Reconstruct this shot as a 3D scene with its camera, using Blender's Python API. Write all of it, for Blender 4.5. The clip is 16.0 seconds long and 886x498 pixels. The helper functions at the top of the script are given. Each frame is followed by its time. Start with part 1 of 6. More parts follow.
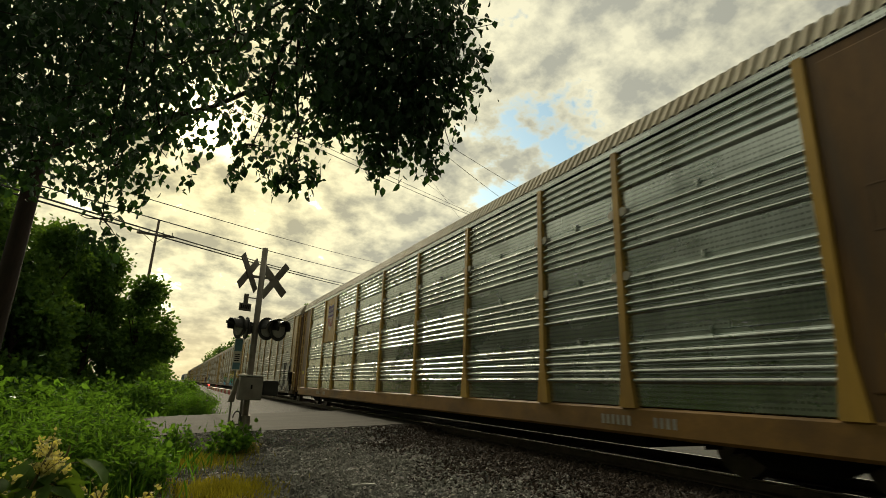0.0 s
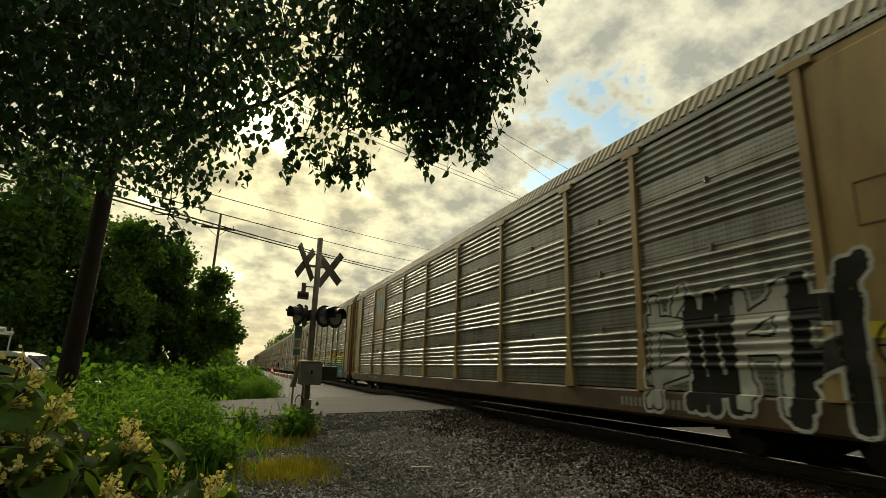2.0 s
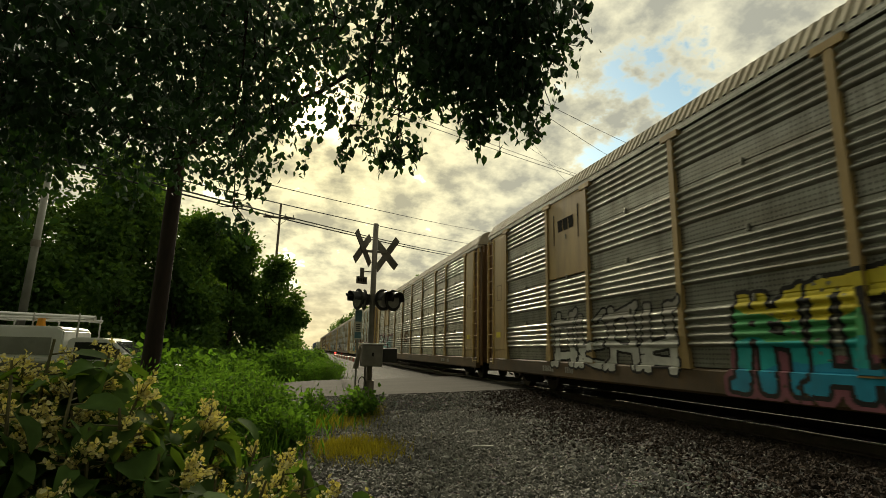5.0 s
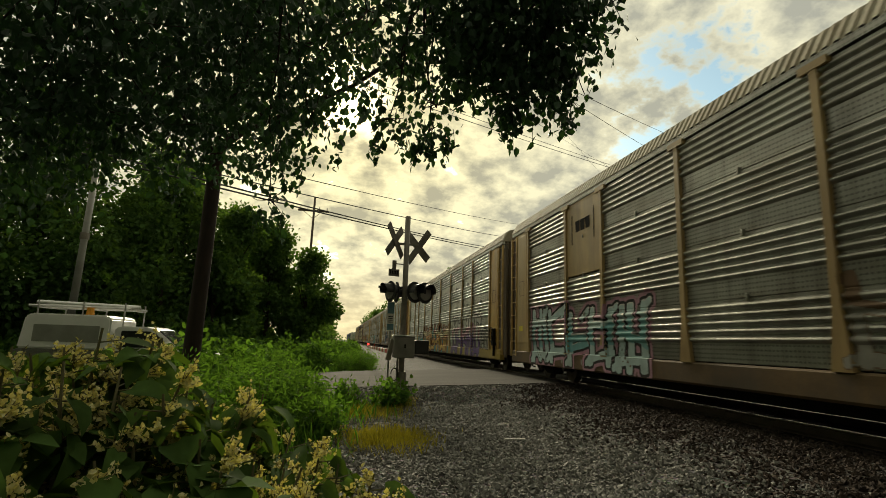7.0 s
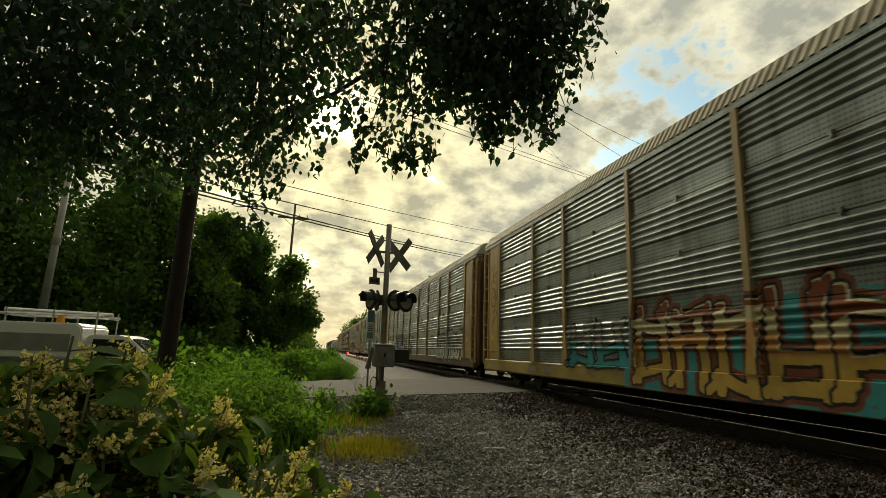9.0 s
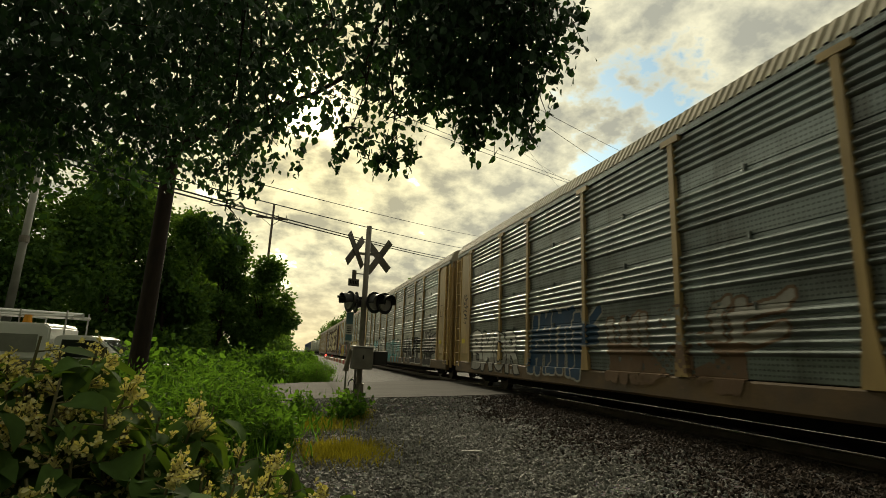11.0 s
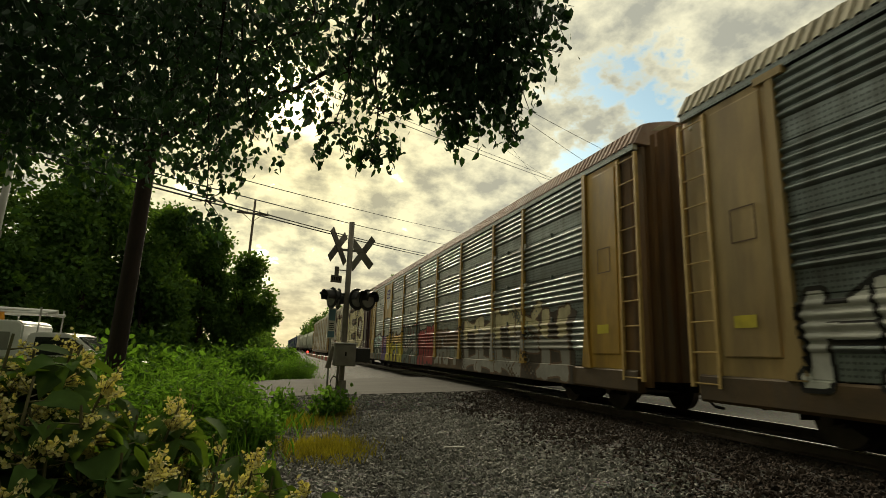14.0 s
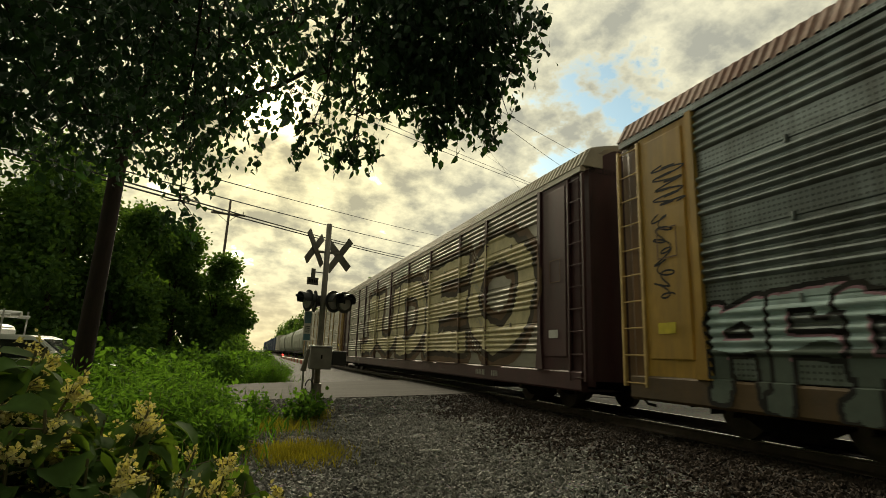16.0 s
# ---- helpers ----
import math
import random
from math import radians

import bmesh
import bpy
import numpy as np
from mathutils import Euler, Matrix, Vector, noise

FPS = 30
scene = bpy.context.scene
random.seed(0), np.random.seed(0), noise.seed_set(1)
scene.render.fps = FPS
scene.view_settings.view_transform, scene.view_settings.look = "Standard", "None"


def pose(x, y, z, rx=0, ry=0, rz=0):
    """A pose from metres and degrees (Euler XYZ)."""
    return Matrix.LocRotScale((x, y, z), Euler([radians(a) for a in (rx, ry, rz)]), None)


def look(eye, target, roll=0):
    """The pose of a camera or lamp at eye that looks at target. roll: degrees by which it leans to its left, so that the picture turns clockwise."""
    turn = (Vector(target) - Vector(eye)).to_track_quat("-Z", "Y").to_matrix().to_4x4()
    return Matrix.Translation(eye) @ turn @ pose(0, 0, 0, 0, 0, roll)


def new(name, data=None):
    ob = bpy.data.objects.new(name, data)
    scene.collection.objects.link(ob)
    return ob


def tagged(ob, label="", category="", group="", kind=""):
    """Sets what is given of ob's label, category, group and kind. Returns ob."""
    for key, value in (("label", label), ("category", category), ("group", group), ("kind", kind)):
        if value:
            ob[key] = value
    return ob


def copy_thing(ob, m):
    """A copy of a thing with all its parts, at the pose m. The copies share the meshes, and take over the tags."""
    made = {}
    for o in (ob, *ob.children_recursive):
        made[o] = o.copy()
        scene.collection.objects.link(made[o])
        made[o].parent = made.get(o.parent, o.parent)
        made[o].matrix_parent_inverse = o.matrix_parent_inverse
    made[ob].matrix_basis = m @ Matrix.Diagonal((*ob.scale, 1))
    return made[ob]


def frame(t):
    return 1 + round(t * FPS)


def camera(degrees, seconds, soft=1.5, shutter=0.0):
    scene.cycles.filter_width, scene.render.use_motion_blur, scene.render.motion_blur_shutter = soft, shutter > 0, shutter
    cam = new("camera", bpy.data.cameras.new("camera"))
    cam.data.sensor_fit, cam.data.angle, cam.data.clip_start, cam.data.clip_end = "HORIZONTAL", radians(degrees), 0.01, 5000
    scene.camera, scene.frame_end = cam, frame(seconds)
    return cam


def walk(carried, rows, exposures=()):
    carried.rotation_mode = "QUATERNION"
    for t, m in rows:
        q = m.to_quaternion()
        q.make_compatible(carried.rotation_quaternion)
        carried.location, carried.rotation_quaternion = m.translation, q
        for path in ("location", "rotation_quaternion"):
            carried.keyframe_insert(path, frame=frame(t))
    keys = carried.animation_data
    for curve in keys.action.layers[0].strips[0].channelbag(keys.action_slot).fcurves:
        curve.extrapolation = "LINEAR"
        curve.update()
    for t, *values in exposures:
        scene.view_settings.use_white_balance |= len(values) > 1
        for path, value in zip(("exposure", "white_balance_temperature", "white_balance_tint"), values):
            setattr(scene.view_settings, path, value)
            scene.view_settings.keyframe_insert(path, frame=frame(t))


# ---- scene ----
# ---- camera ----
EYE = (0.0, 0.0, 1.0)          # rail top is z = 0, the track runs along y
cam = camera(81.0, 16.0, soft=0.8, shutter=0.11)
TURNS = [
    (0.0, -26.80, 14.98, -1.75),
    (0.5, -23.93, 14.13, -1.75),
    (1.0, -22.04, 13.59, -1.94),
    (1.5, -21.36, 13.35, -1.77),
    (2.0, -21.00, 13.27, -1.73),
    (2.5, -20.38, 13.08, -1.70),
    (3.0, -19.09, 12.55, -1.67),
    (3.5, -17.69, 12.08, -1.65),
    (4.0, -16.63, 11.67, -1.49),
    (6.5, -11.89, 10.46, -1.51),
    (7.0, -11.27, 10.23, -1.84),
    (7.5, -11.37, 10.33, -1.76),
    (8.0, -12.05, 10.72, -1.73),
    (8.5, -12.95, 11.07, -1.81),
    (9.0, -13.41, 11.23, -1.85),
    (11.5, -16.28, 11.57, -1.94),
    (12.0, -16.77, 11.51, -1.69),
    (12.5, -17.20, 11.51, -1.79),
    (13.0, -17.34, 11.44, -1.90),
    (13.5, -17.35, 11.38, -2.01),
    (14.0, -17.57, 11.27, -1.93),
    (14.5, -17.92, 11.31, -2.05),
    (15.0, -18.07, 11.32, -2.09),
    (15.5, -18.07, 11.37, -2.19),
    (16.0, -20.07, 11.69, -2.00),
]
walk(cam, [(t, pose(*EYE, 90 + p, r, y)) for t, y, p, r in TURNS])

# ---- light ----
SUN_AZ, SUN_EL = -1.0, 25.5
SUN_DIR = Vector((math.sin(radians(SUN_AZ)) * math.cos(radians(SUN_EL)), math.cos(radians(SUN_AZ)) * math.cos(radians(SUN_EL)), math.sin(radians(SUN_EL))))
sun = new("sun", bpy.data.lights.new("sun", "SUN"))
sun.data.energy, sun.data.angle, sun.data.color = 2.0, radians(10), (1.0, 0.89, 0.64)
sun.matrix_world = look(SUN_DIR * 50, (0, 0, 0))
scene.view_settings.exposure = 0.66


class Nodes:
    """Short-hand for building a node tree."""
    def __init__(self, tree):
        self.tree = tree
        tree.nodes.clear()

    def add(self, kind, **given):
        node = self.tree.nodes.new(kind)
        for key, value in given.items():
            if key == "blend":
                node.blend_type = value
            elif key == "op":
                node.operation = value
            elif key == "typed":
                node.data_type = value
        return node

    def link(self, a, b):
        self.tree.links.new(a, b)

    def put(self, socket, value):
        if isinstance(value, bpy.types.NodeSocket):
            self.link(value, socket)
        else:
            socket.default_value = value

    def math(self, op, a, b=0.0, clamp=False):
        n = self.add("ShaderNodeMath", op=op)
        n.use_clamp = clamp
        self.put(n.inputs[0], a)
        self.put(n.inputs[1], b)
        return n.outputs[0]

    def vec(self, op, a, b=(0, 0, 0)):
        n = self.add("ShaderNodeVectorMath", op=op)
        self.put(n.inputs[0], a)
        self.put(n.inputs[1], b)
        return n.outputs["Value"] if op in ("DOT_PRODUCT", "LENGTH") else n.outputs[0]

    def mix(self, fac, a, b, blend="MIX"):
        n = self.add("ShaderNodeMixRGB", blend=blend)
        self.put(n.inputs[0], fac)
        self.put(n.inputs[1], a)
        self.put(n.inputs[2], b)
        return n.outputs[0]

    def noise(self, vector, scale, detail=4.0, rough=0.55):
        n = self.add("ShaderNodeTexNoise")
        if vector is not None:
            self.put(n.inputs["Vector"], vector)
        n.inputs["Scale"].default_value = scale
        n.inputs["Detail"].default_value = detail
        n.inputs["Roughness"].default_value = rough
        return n.outputs["Fac"]

    def ramp(self, fac, *stops):
        n = self.add("ShaderNodeValToRGB")
        el = n.color_ramp.elements
        while len(el) < len(stops):
            el.new(0.5)
        for e, (p, c) in zip(el, stops):
            e.position, e.color = p, (c, c, c, 1) if isinstance(c, (int, float)) else (*c, 1)
        self.put(n.inputs[0], fac)
        return n.outputs[0]


def build_sky():
    """Broken evening cloud, bright and warm round the sun, with blue gaps."""
    world = bpy.data.worlds.new("sky")
    scene.world = world
    world.use_nodes = True
    k = Nodes(world.node_tree)
    way = k.add("ShaderNodeTexCoord").outputs["Generated"]
    sep = k.add("ShaderNodeSeparateXYZ")
    k.link(way, sep.inputs[0])
    up = k.math("MAXIMUM", sep.outputs[2], 0.0)
    flat = k.math("ADD", up, 0.42)
    com = k.add("ShaderNodeCombineXYZ")
    k.put(com.inputs[0], k.math("DIVIDE", sep.outputs[0], flat))
    k.put(com.inputs[1], k.math("DIVIDE", sep.outputs[1], flat))
    plan = com.outputs[0]
    sky = k.add("ShaderNodeTexSky")
    sky.sky_type, sky.sun_disc = "NISHITA", False
    sky.sun_elevation, sky.sun_rotation = radians(SUN_EL), radians(SUN_AZ)
    blue = k.mix(1.0, sky.outputs[0], (0.105, 0.115, 0.092, 1), "MULTIPLY")
    near = k.vec("DOT_PRODUCT", way, tuple(SUN_DIR))
    glow = k.math("POWER", k.math("MAXIMUM", near, 0.0), 16.0)
    core = k.math("POWER", k.math("MAXIMUM", near, 0.0), 900.0)
    away = k.ramp(k.math("ADD", k.math("MULTIPLY", near, 0.5), 0.5), (0.28, 0.25), (0.88, 1.0))
    big = k.noise(plan, 3.2, 5.0, 0.55)
    puffs = k.noise(plan, 10.5, 8.0, 0.58)
    body = k.math("ADD", k.math("MULTIPLY", big, 0.45), k.math("MULTIPLY", puffs, 0.55))
    hole = k.math("POWER", k.math("MAXIMUM", k.vec("DOT_PRODUCT", way, (0.52, 0.73, 0.44)), 0.0), 85.0)
    cover = k.math("SUBTRACT", k.math("ADD", body, 0.15), k.math("MULTIPLY", hole, 0.165))
    alpha = k.ramp(cover, (0.49, 0.0), (0.55, 1.0))
    thick = k.ramp(k.math("ADD", k.math("MULTIPLY", puffs, 0.75), k.math("MULTIPLY", big, 0.40)), (0.505, 0.0), (0.675, 1.0))
    lit = k.mix(glow, (0.60, 0.57, 0.40, 1), (0.79, 0.70, 0.38, 1))
    dark = k.mix(glow, (0.29, 0.29, 0.235, 1), (0.35, 0.315, 0.19, 1))
    cloud = k.mix(thick, lit, dark)
    low = k.ramp(up, (0.0, 1.0), (0.16, 0.0))
    cloud = k.mix(k.math("MULTIPLY", low, 0.6), cloud, (0.74, 0.58, 0.27, 1))
    col = k.mix(alpha, blue, cloud)
    col = k.mix(k.math("MULTIPLY", core, k.math("SUBTRACT", 1.15, thick)), col, (6.0, 4.9, 2.8, 1))
    col = k.mix(1.0, col, away, "MULTIPLY")
    back = k.add("ShaderNodeBackground")
    k.put(back.inputs[0], col)
    back.inputs[1].default_value = 1.0
    out = k.add("ShaderNodeOutputWorld")
    k.link(back.outputs[0], out.inputs[0])


build_sky()

# ---- materials ----
MATS = {}


def material(name, colour, rough=0.7, metal=0.0, vary=0.25, scale=6.0, fine=60.0, bump=0.15, stain=None, stain_amount=0.4,
             stretch=(1, 1, 1), translucent=0.0, by_object=0.0, by_island=0.0, dots=False, stain_scale=1.3, spec=0.5, streak=0.0):
    """A painted or natural surface: base colour with coarse and fine variation, stains and fine relief."""
    if name in MATS:
        return MATS[name]
    m = bpy.data.materials.new(name)
    m.use_nodes = True
    k = Nodes(m.node_tree)
    co = k.add("ShaderNodeTexCoord").outputs["Object"]
    shift = k.math("MULTIPLY", k.add("ShaderNodeObjectInfo").outputs["Random"], 60.0)
    mp = k.vec("ADD", k.vec("MULTIPLY", co, stretch), shift)
    coarse, grain = k.noise(mp, scale, 5.0), k.noise(mp, fine, 3.0)
    c = (*colour, 1)
    lo, hi = tuple(v * (1 - vary) for v in colour), tuple(min(1, v * (1 + vary)) for v in colour)
    base = k.mix(k.ramp(coarse, (0.3, 0.0), (0.7, 1.0)), (*lo, 1), (*hi, 1))
    base = k.mix(0.5 * vary, base, k.ramp(grain, (0.3, 0.25), (0.7, 1.0)), "MULTIPLY")
    if stain:
        s = k.ramp(k.noise(mp, stain_scale, 8.0, 0.68), (0.48, 0.0), (0.70, 1.0))
        base = k.mix(k.math("MULTIPLY", s, stain_amount), base, (*stain, 1))
    if streak:
        runs = k.noise(k.vec("ADD", k.vec("MULTIPLY", co, (1.7, 1.7, 0.16)), shift), 2.0, 4.0, 0.6)
        base = k.mix(k.math("MULTIPLY", k.ramp(runs, (0.46, 0.0), (0.68, 1.0)), streak), base, (0.07, 0.055, 0.04, 1))
    if by_object:
        info = k.add("ShaderNodeObjectInfo").outputs["Random"]
        base = k.mix(by_object, base, k.ramp(info, (0.0, 0.35), (1.0, 1.0)), "MULTIPLY")
    if by_island:
        isl = k.add("ShaderNodeNewGeometry").outputs["Random Per Island"]
        base = k.mix(by_island, base, k.ramp(isl, (0.0, 0.25), (1.0, 1.0)), "MULTIPLY")
    if dots:
        sp = k.add("ShaderNodeSeparateXYZ")
        k.link(co, sp.inputs[0])
        fy = k.math("SUBTRACT", k.math("FRACT", k.math("MULTIPLY", sp.outputs[1], 14.0)), 0.5)
        fz = k.math("SUBTRACT", k.math("FRACT", k.math("MULTIPLY", sp.outputs[2], 14.0)), 0.5)
        r2 = k.math("ADD", k.math("MULTIPLY", fy, fy), k.math("MULTIPLY", fz, fz))
        hole = k.math("LESS_THAN", r2, 0.05)
        zone = k.math("LESS_THAN", k.math("FRACT", k.math("ADD", k.math("DIVIDE", sp.outputs[2], 1.0125), 0.19)), 0.30)
        base = k.mix(k.math("MULTIPLY", k.math("MULTIPLY", hole, zone), 0.8), base, (0.01, 0.01, 0.01, 1))
    p = k.add("ShaderNodeBsdfPrincipled")
    k.put(p.inputs["Base Color"], base)
    k.put(p.inputs["Roughness"], k.math("ADD", rough - 0.08, k.math("MULTIPLY", coarse, 0.16), True))
    p.inputs["Metallic"].default_value = metal
    p.inputs["Specular IOR Level"].default_value = spec
    if bump:
        b = k.add("ShaderNodeBump")
        b.inputs["Strength"].default_value = bump
        b.inputs["Distance"].default_value = 0.02
        k.put(b.inputs["Height"], k.math("ADD", k.math("MULTIPLY", grain, 0.5), coarse))
        k.link(b.outputs[0], p.inputs["Normal"])
    out = k.add("ShaderNodeOutputMaterial")
    if translucent:
        tr = k.add("ShaderNodeBsdfTranslucent")
        k.put(tr.inputs[0], k.mix(1.0, base, (1.25, 1.15, 0.35, 1), "MULTIPLY"))
        mx = k.add("ShaderNodeMixShader")
        mx.inputs[0].default_value = translucent
        k.link(p.outputs[0], mx.inputs[1])
        k.link(tr.outputs[0], mx.inputs[2])
        k.link(mx.outputs[0], out.inputs[0])
    else:
        k.link(p.outputs[0], out.inputs[0])
    MATS[name] = m
    return m


def glow_material(name, colour, strength):
    m = bpy.data.materials.new(name)
    m.use_nodes = True
    k = Nodes(m.node_tree)
    e = k.add("ShaderNodeEmission")
    e.inputs[0].default_value, e.inputs[1].default_value = (*colour, 1), strength
    k.link(e.outputs[0], k.add("ShaderNodeOutputMaterial").inputs[0])
    return m


def glass_material(name, colour, rough=0.05):
    m = bpy.data.materials.new(name)
    m.use_nodes = True
    p = m.node_tree.nodes["Principled BSDF"]
    p.inputs["Base Color"].default_value = (*colour, 1)
    p.inputs["Roughness"].default_value = rough
    p.inputs["Transmission Weight"].default_value = 0.35
    return m


GALV_BRIGHT = material("galvanised_bright", (0.50, 0.55, 0.53), 0.27, 0.95, 0.2, 1.2, 40, 0.05, (0.24, 0.26, 0.23), 0.5, (1, 0.5, 1.5), dots=True, streak=0.25)
GALV_GREY = material("galvanised_grey", (0.41, 0.45, 0.44), 0.38, 0.75, 0.25, 1.1, 40, 0.07, (0.14, 0.14, 0.12), 0.7, (1, 0.4, 1.6), by_object=0.35, dots=True, streak=0.45)
GALV_TAN = material("galvanised_tan", (0.41, 0.41, 0.37), 0.37, 0.7, 0.25, 1.1, 40, 0.07, (0.17, 0.14, 0.10), 0.6, (1, 0.4, 1.6), by_object=0.3, dots=True, streak=0.4)
GALV_DARK = material("galvanised_dark", (0.29, 0.33, 0.33), 0.38, 0.75, 0.28, 1.2, 40, 0.07, (0.10, 0.10, 0.09), 0.7, (1, 0.4, 1.6), by_object=0.4, dots=True, streak=0.45)
GALV_PALE = material("galvanised_pale", (0.46, 0.43, 0.36), 0.50, 0.35, 0.25, 1.2, 40, 0.08, (0.26, 0.22, 0.17), 0.5, (1, 0.4, 1.6), by_object=0.2)
YELLOW = material("yellow_paint", (0.46, 0.28, 0.05), 0.42, 0.0, 0.2, 2.0, 50, 0.08, (0.12, 0.055, 0.02), 0.5, (1, 1, 0.35), streak=0.3)
YELLOW_FADED = material("faded_yellow_paint", (0.40, 0.28, 0.115), 0.45, 0.0, 0.18, 2.0, 50, 0.08, (0.17, 0.09, 0.04), 0.45, (1, 1, 0.35), streak=0.3)
BROWN = material("brown_paint", (0.17, 0.088, 0.028), 0.6, 0.0, 0.25, 1.6, 50, 0.1, (0.06, 0.03, 0.015), 0.7, (1, 1, 0.35), streak=0.7)
SILL_PAINT = material("sill_paint", (0.115, 0.070, 0.028), 0.7, 0.0, 0.4, 1.4, 40, 0.1, (0.035, 0.024, 0.015), 0.85, (1, 0.5, 0.8), stain_scale=0.8, streak=0.4)
SILL_AMBER = material("amber_sill_paint", (0.22, 0.115, 0.022), 0.6, 0.0, 0.3, 1.4, 40, 0.1, (0.05, 0.028, 0.012), 0.8, (1, 0.5, 0.8), stain_scale=0.8)
SILL_YELLOW = material("yellow_sill_paint", (0.34, 0.25, 0.05), 0.65, 0.0, 0.35, 1.4, 40, 0.1, (0.06, 0.04, 0.02), 0.8, (1, 0.5, 0.8), stain_scale=0.8)
DOOR_GREY = material("grey_door_paint", (0.20, 0.165, 0.12), 0.6, 0.0, 0.25, 1.6, 50, 0.1, (0.06, 0.04, 0.025), 0.7, (1, 1, 0.35), streak=0.6)
MAROON = material("maroon_paint", (0.060, 0.022, 0.024), 0.55, 0.0, 0.25, 2.0, 50, 0.1, (0.03, 0.015, 0.015), 0.5, (1, 1, 0.4))
WHITE_PAINT = material("white_paint", (0.62, 0.60, 0.53), 0.6, 0.0, 0.12, 3.0, 50, 0.05, (0.30, 0.25, 0.18), 0.5, (1, 1, 0.5))
ROOF_METAL = material("roof_metal", (0.40, 0.37, 0.29), 0.75, 0.0, 0.2, 1.5, 30, 0.06, (0.22, 0.16, 0.09), 0.5)
ROOF_RUST = material("roof_rust", (0.40, 0.30, 0.26), 0.75, 0.0, 0.35, 0.8, 30, 0.08, (0.20, 0.08, 0.05), 0.75)
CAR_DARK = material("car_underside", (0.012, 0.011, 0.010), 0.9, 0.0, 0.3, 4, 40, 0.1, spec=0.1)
WHEEL_STEEL = material("wheel_steel", (0.09, 0.07, 0.06), 0.5, 0.7, 0.3, 6, 60, 0.1)
RAIL_STEEL = material("rail_steel", (0.10, 0.075, 0.06), 0.6, 0.5, 0.3, 6, 60, 0.1)
RAIL_SHINE = material("rail_head", (0.62, 0.62, 0.60), 0.22, 1.0, 0.1, 6, 90, 0.02)
TIE_WOOD = material("tie_wood", (0.055, 0.045, 0.036), 0.85, 0.0, 0.35, 5, 50, 0.3, None, 0, (1, 6, 1), by_object=0.4)
LADDER_PAINT = material("ladder_paint", (0.52, 0.36, 0.13), 0.5, 0.1, 0.2, 5, 60, 0.05)
HOPPER_GREY = material("hopper_paint", (0.33, 0.35, 0.28), 0.55, 0.0, 0.15, 0.8, 40, 0.05, (0.18, 0.17, 0.13), 0.4)
BLUE_PAINT = material("blue_paint", (0.05, 0.08, 0.16), 0.55, 0.0, 0.2, 1.0, 40, 0.05)

ASPHALT = material("asphalt", (0.052, 0.048, 0.042), 0.9, 0.0, 0.35, 0.7, 70, 0.25, (0.033, 0.030, 0.026), 0.75, (0.22, 2.2, 1), stain_scale=0.8, spec=0.12)
LINE_PAINT = material("line_paint", (0.55, 0.55, 0.5), 0.7, 0.0, 0.25, 8, 60, 0.1, (0.2, 0.2, 0.18), 0.6)
# rust brown, made darker still to paint in the shade beside the train
BALLAST_RUST_SHADE = material("rusty_ballast_stone", (0.075, 0.056, 0.045), 0.9, 0.0, 0.35, 9, 60, 0.6, (0.022, 0.016, 0.012), 0.6, by_island=0.85, spec=0.2)
BALLAST = material("ballast_stone", (0.31, 0.305, 0.28), 0.85, 0.0, 0.35, 9, 60, 0.6, (0.06, 0.055, 0.046), 0.5, by_island=0.85)
WOOD_POLE = material("pole_wood", (0.11, 0.085, 0.065), 0.8, 0.0, 0.3, 4, 60, 0.3, None, 0, (6, 6, 0.6))
GREY_POLE = material("grey_pole", (0.30, 0.30, 0.27), 0.5, 0.4, 0.15, 3, 60, 0.05)
WIRE_BLACK = material("wire", (0.02, 0.02, 0.02), 0.6, 0.0, 0.1, 5, 50, 0.0)
MAST_METAL = material("mast_metal", (0.22, 0.20, 0.165), 0.55, 0.4, 0.25, 4, 60, 0.08, (0.10, 0.075, 0.05), 0.5)
CASE_METAL = material("case_metal", (0.21, 0.195, 0.17), 0.55, 0.3, 0.2, 4, 60, 0.06, (0.10, 0.08, 0.055), 0.5)
BLACK_PAINT = material("black_paint", (0.018, 0.018, 0.017), 0.5, 0.0, 0.2, 6, 60, 0.04)
LENS_DARK = material("signal_lens", (0.30, 0.29, 0.26), 0.25, 0.0, 0.1, 8, 60, 0.0)
SIGN_GREY = material("sign_back", (0.16, 0.15, 0.125), 0.5, 0.5, 0.2, 5, 60, 0.05)
SIGN_BLUE = material("blue_sign", (0.10, 0.20, 0.24), 0.5, 0.0, 0.15, 8, 60, 0.02)
RED_PAINT = material("red_paint", (0.42, 0.04, 0.03), 0.5, 0.0, 0.15, 8, 60, 0.02)
RED_LAMP = glow_material("red_lamp", (1.0, 0.04, 0.03), 4.0)
BARK = material("bark", (0.032, 0.019, 0.014), 0.9, 0.0, 0.35, 5, 50, 0.6, None, 0, (3, 3, 0.7))
LEAF_NEAR = material("leaf_near", (0.034, 0.090, 0.046), 0.5, 0.0, 0.3, 8, 40, 0.0, translucent=0.28, by_island=0.5)
LEAF_FAR = material("leaf_far", (0.13, 0.25, 0.075), 0.75, 0.0, 0.45, 0.8, 40, 0.0, translucent=0.45, by_island=0.6, spec=0.1)
LEAF_WEED = material("leaf_weed", (0.125, 0.27, 0.065), 0.7, 0.0, 0.35, 1.5, 40, 0.0, translucent=0.6, by_island=0.6, spec=0.12)
LEAF_KNOT = material("leaf_knotweed", (0.105, 0.19, 0.05), 0.8, 0.0, 0.3, 8, 40, 0.0, translucent=0.42, by_island=0.65, spec=0.05)
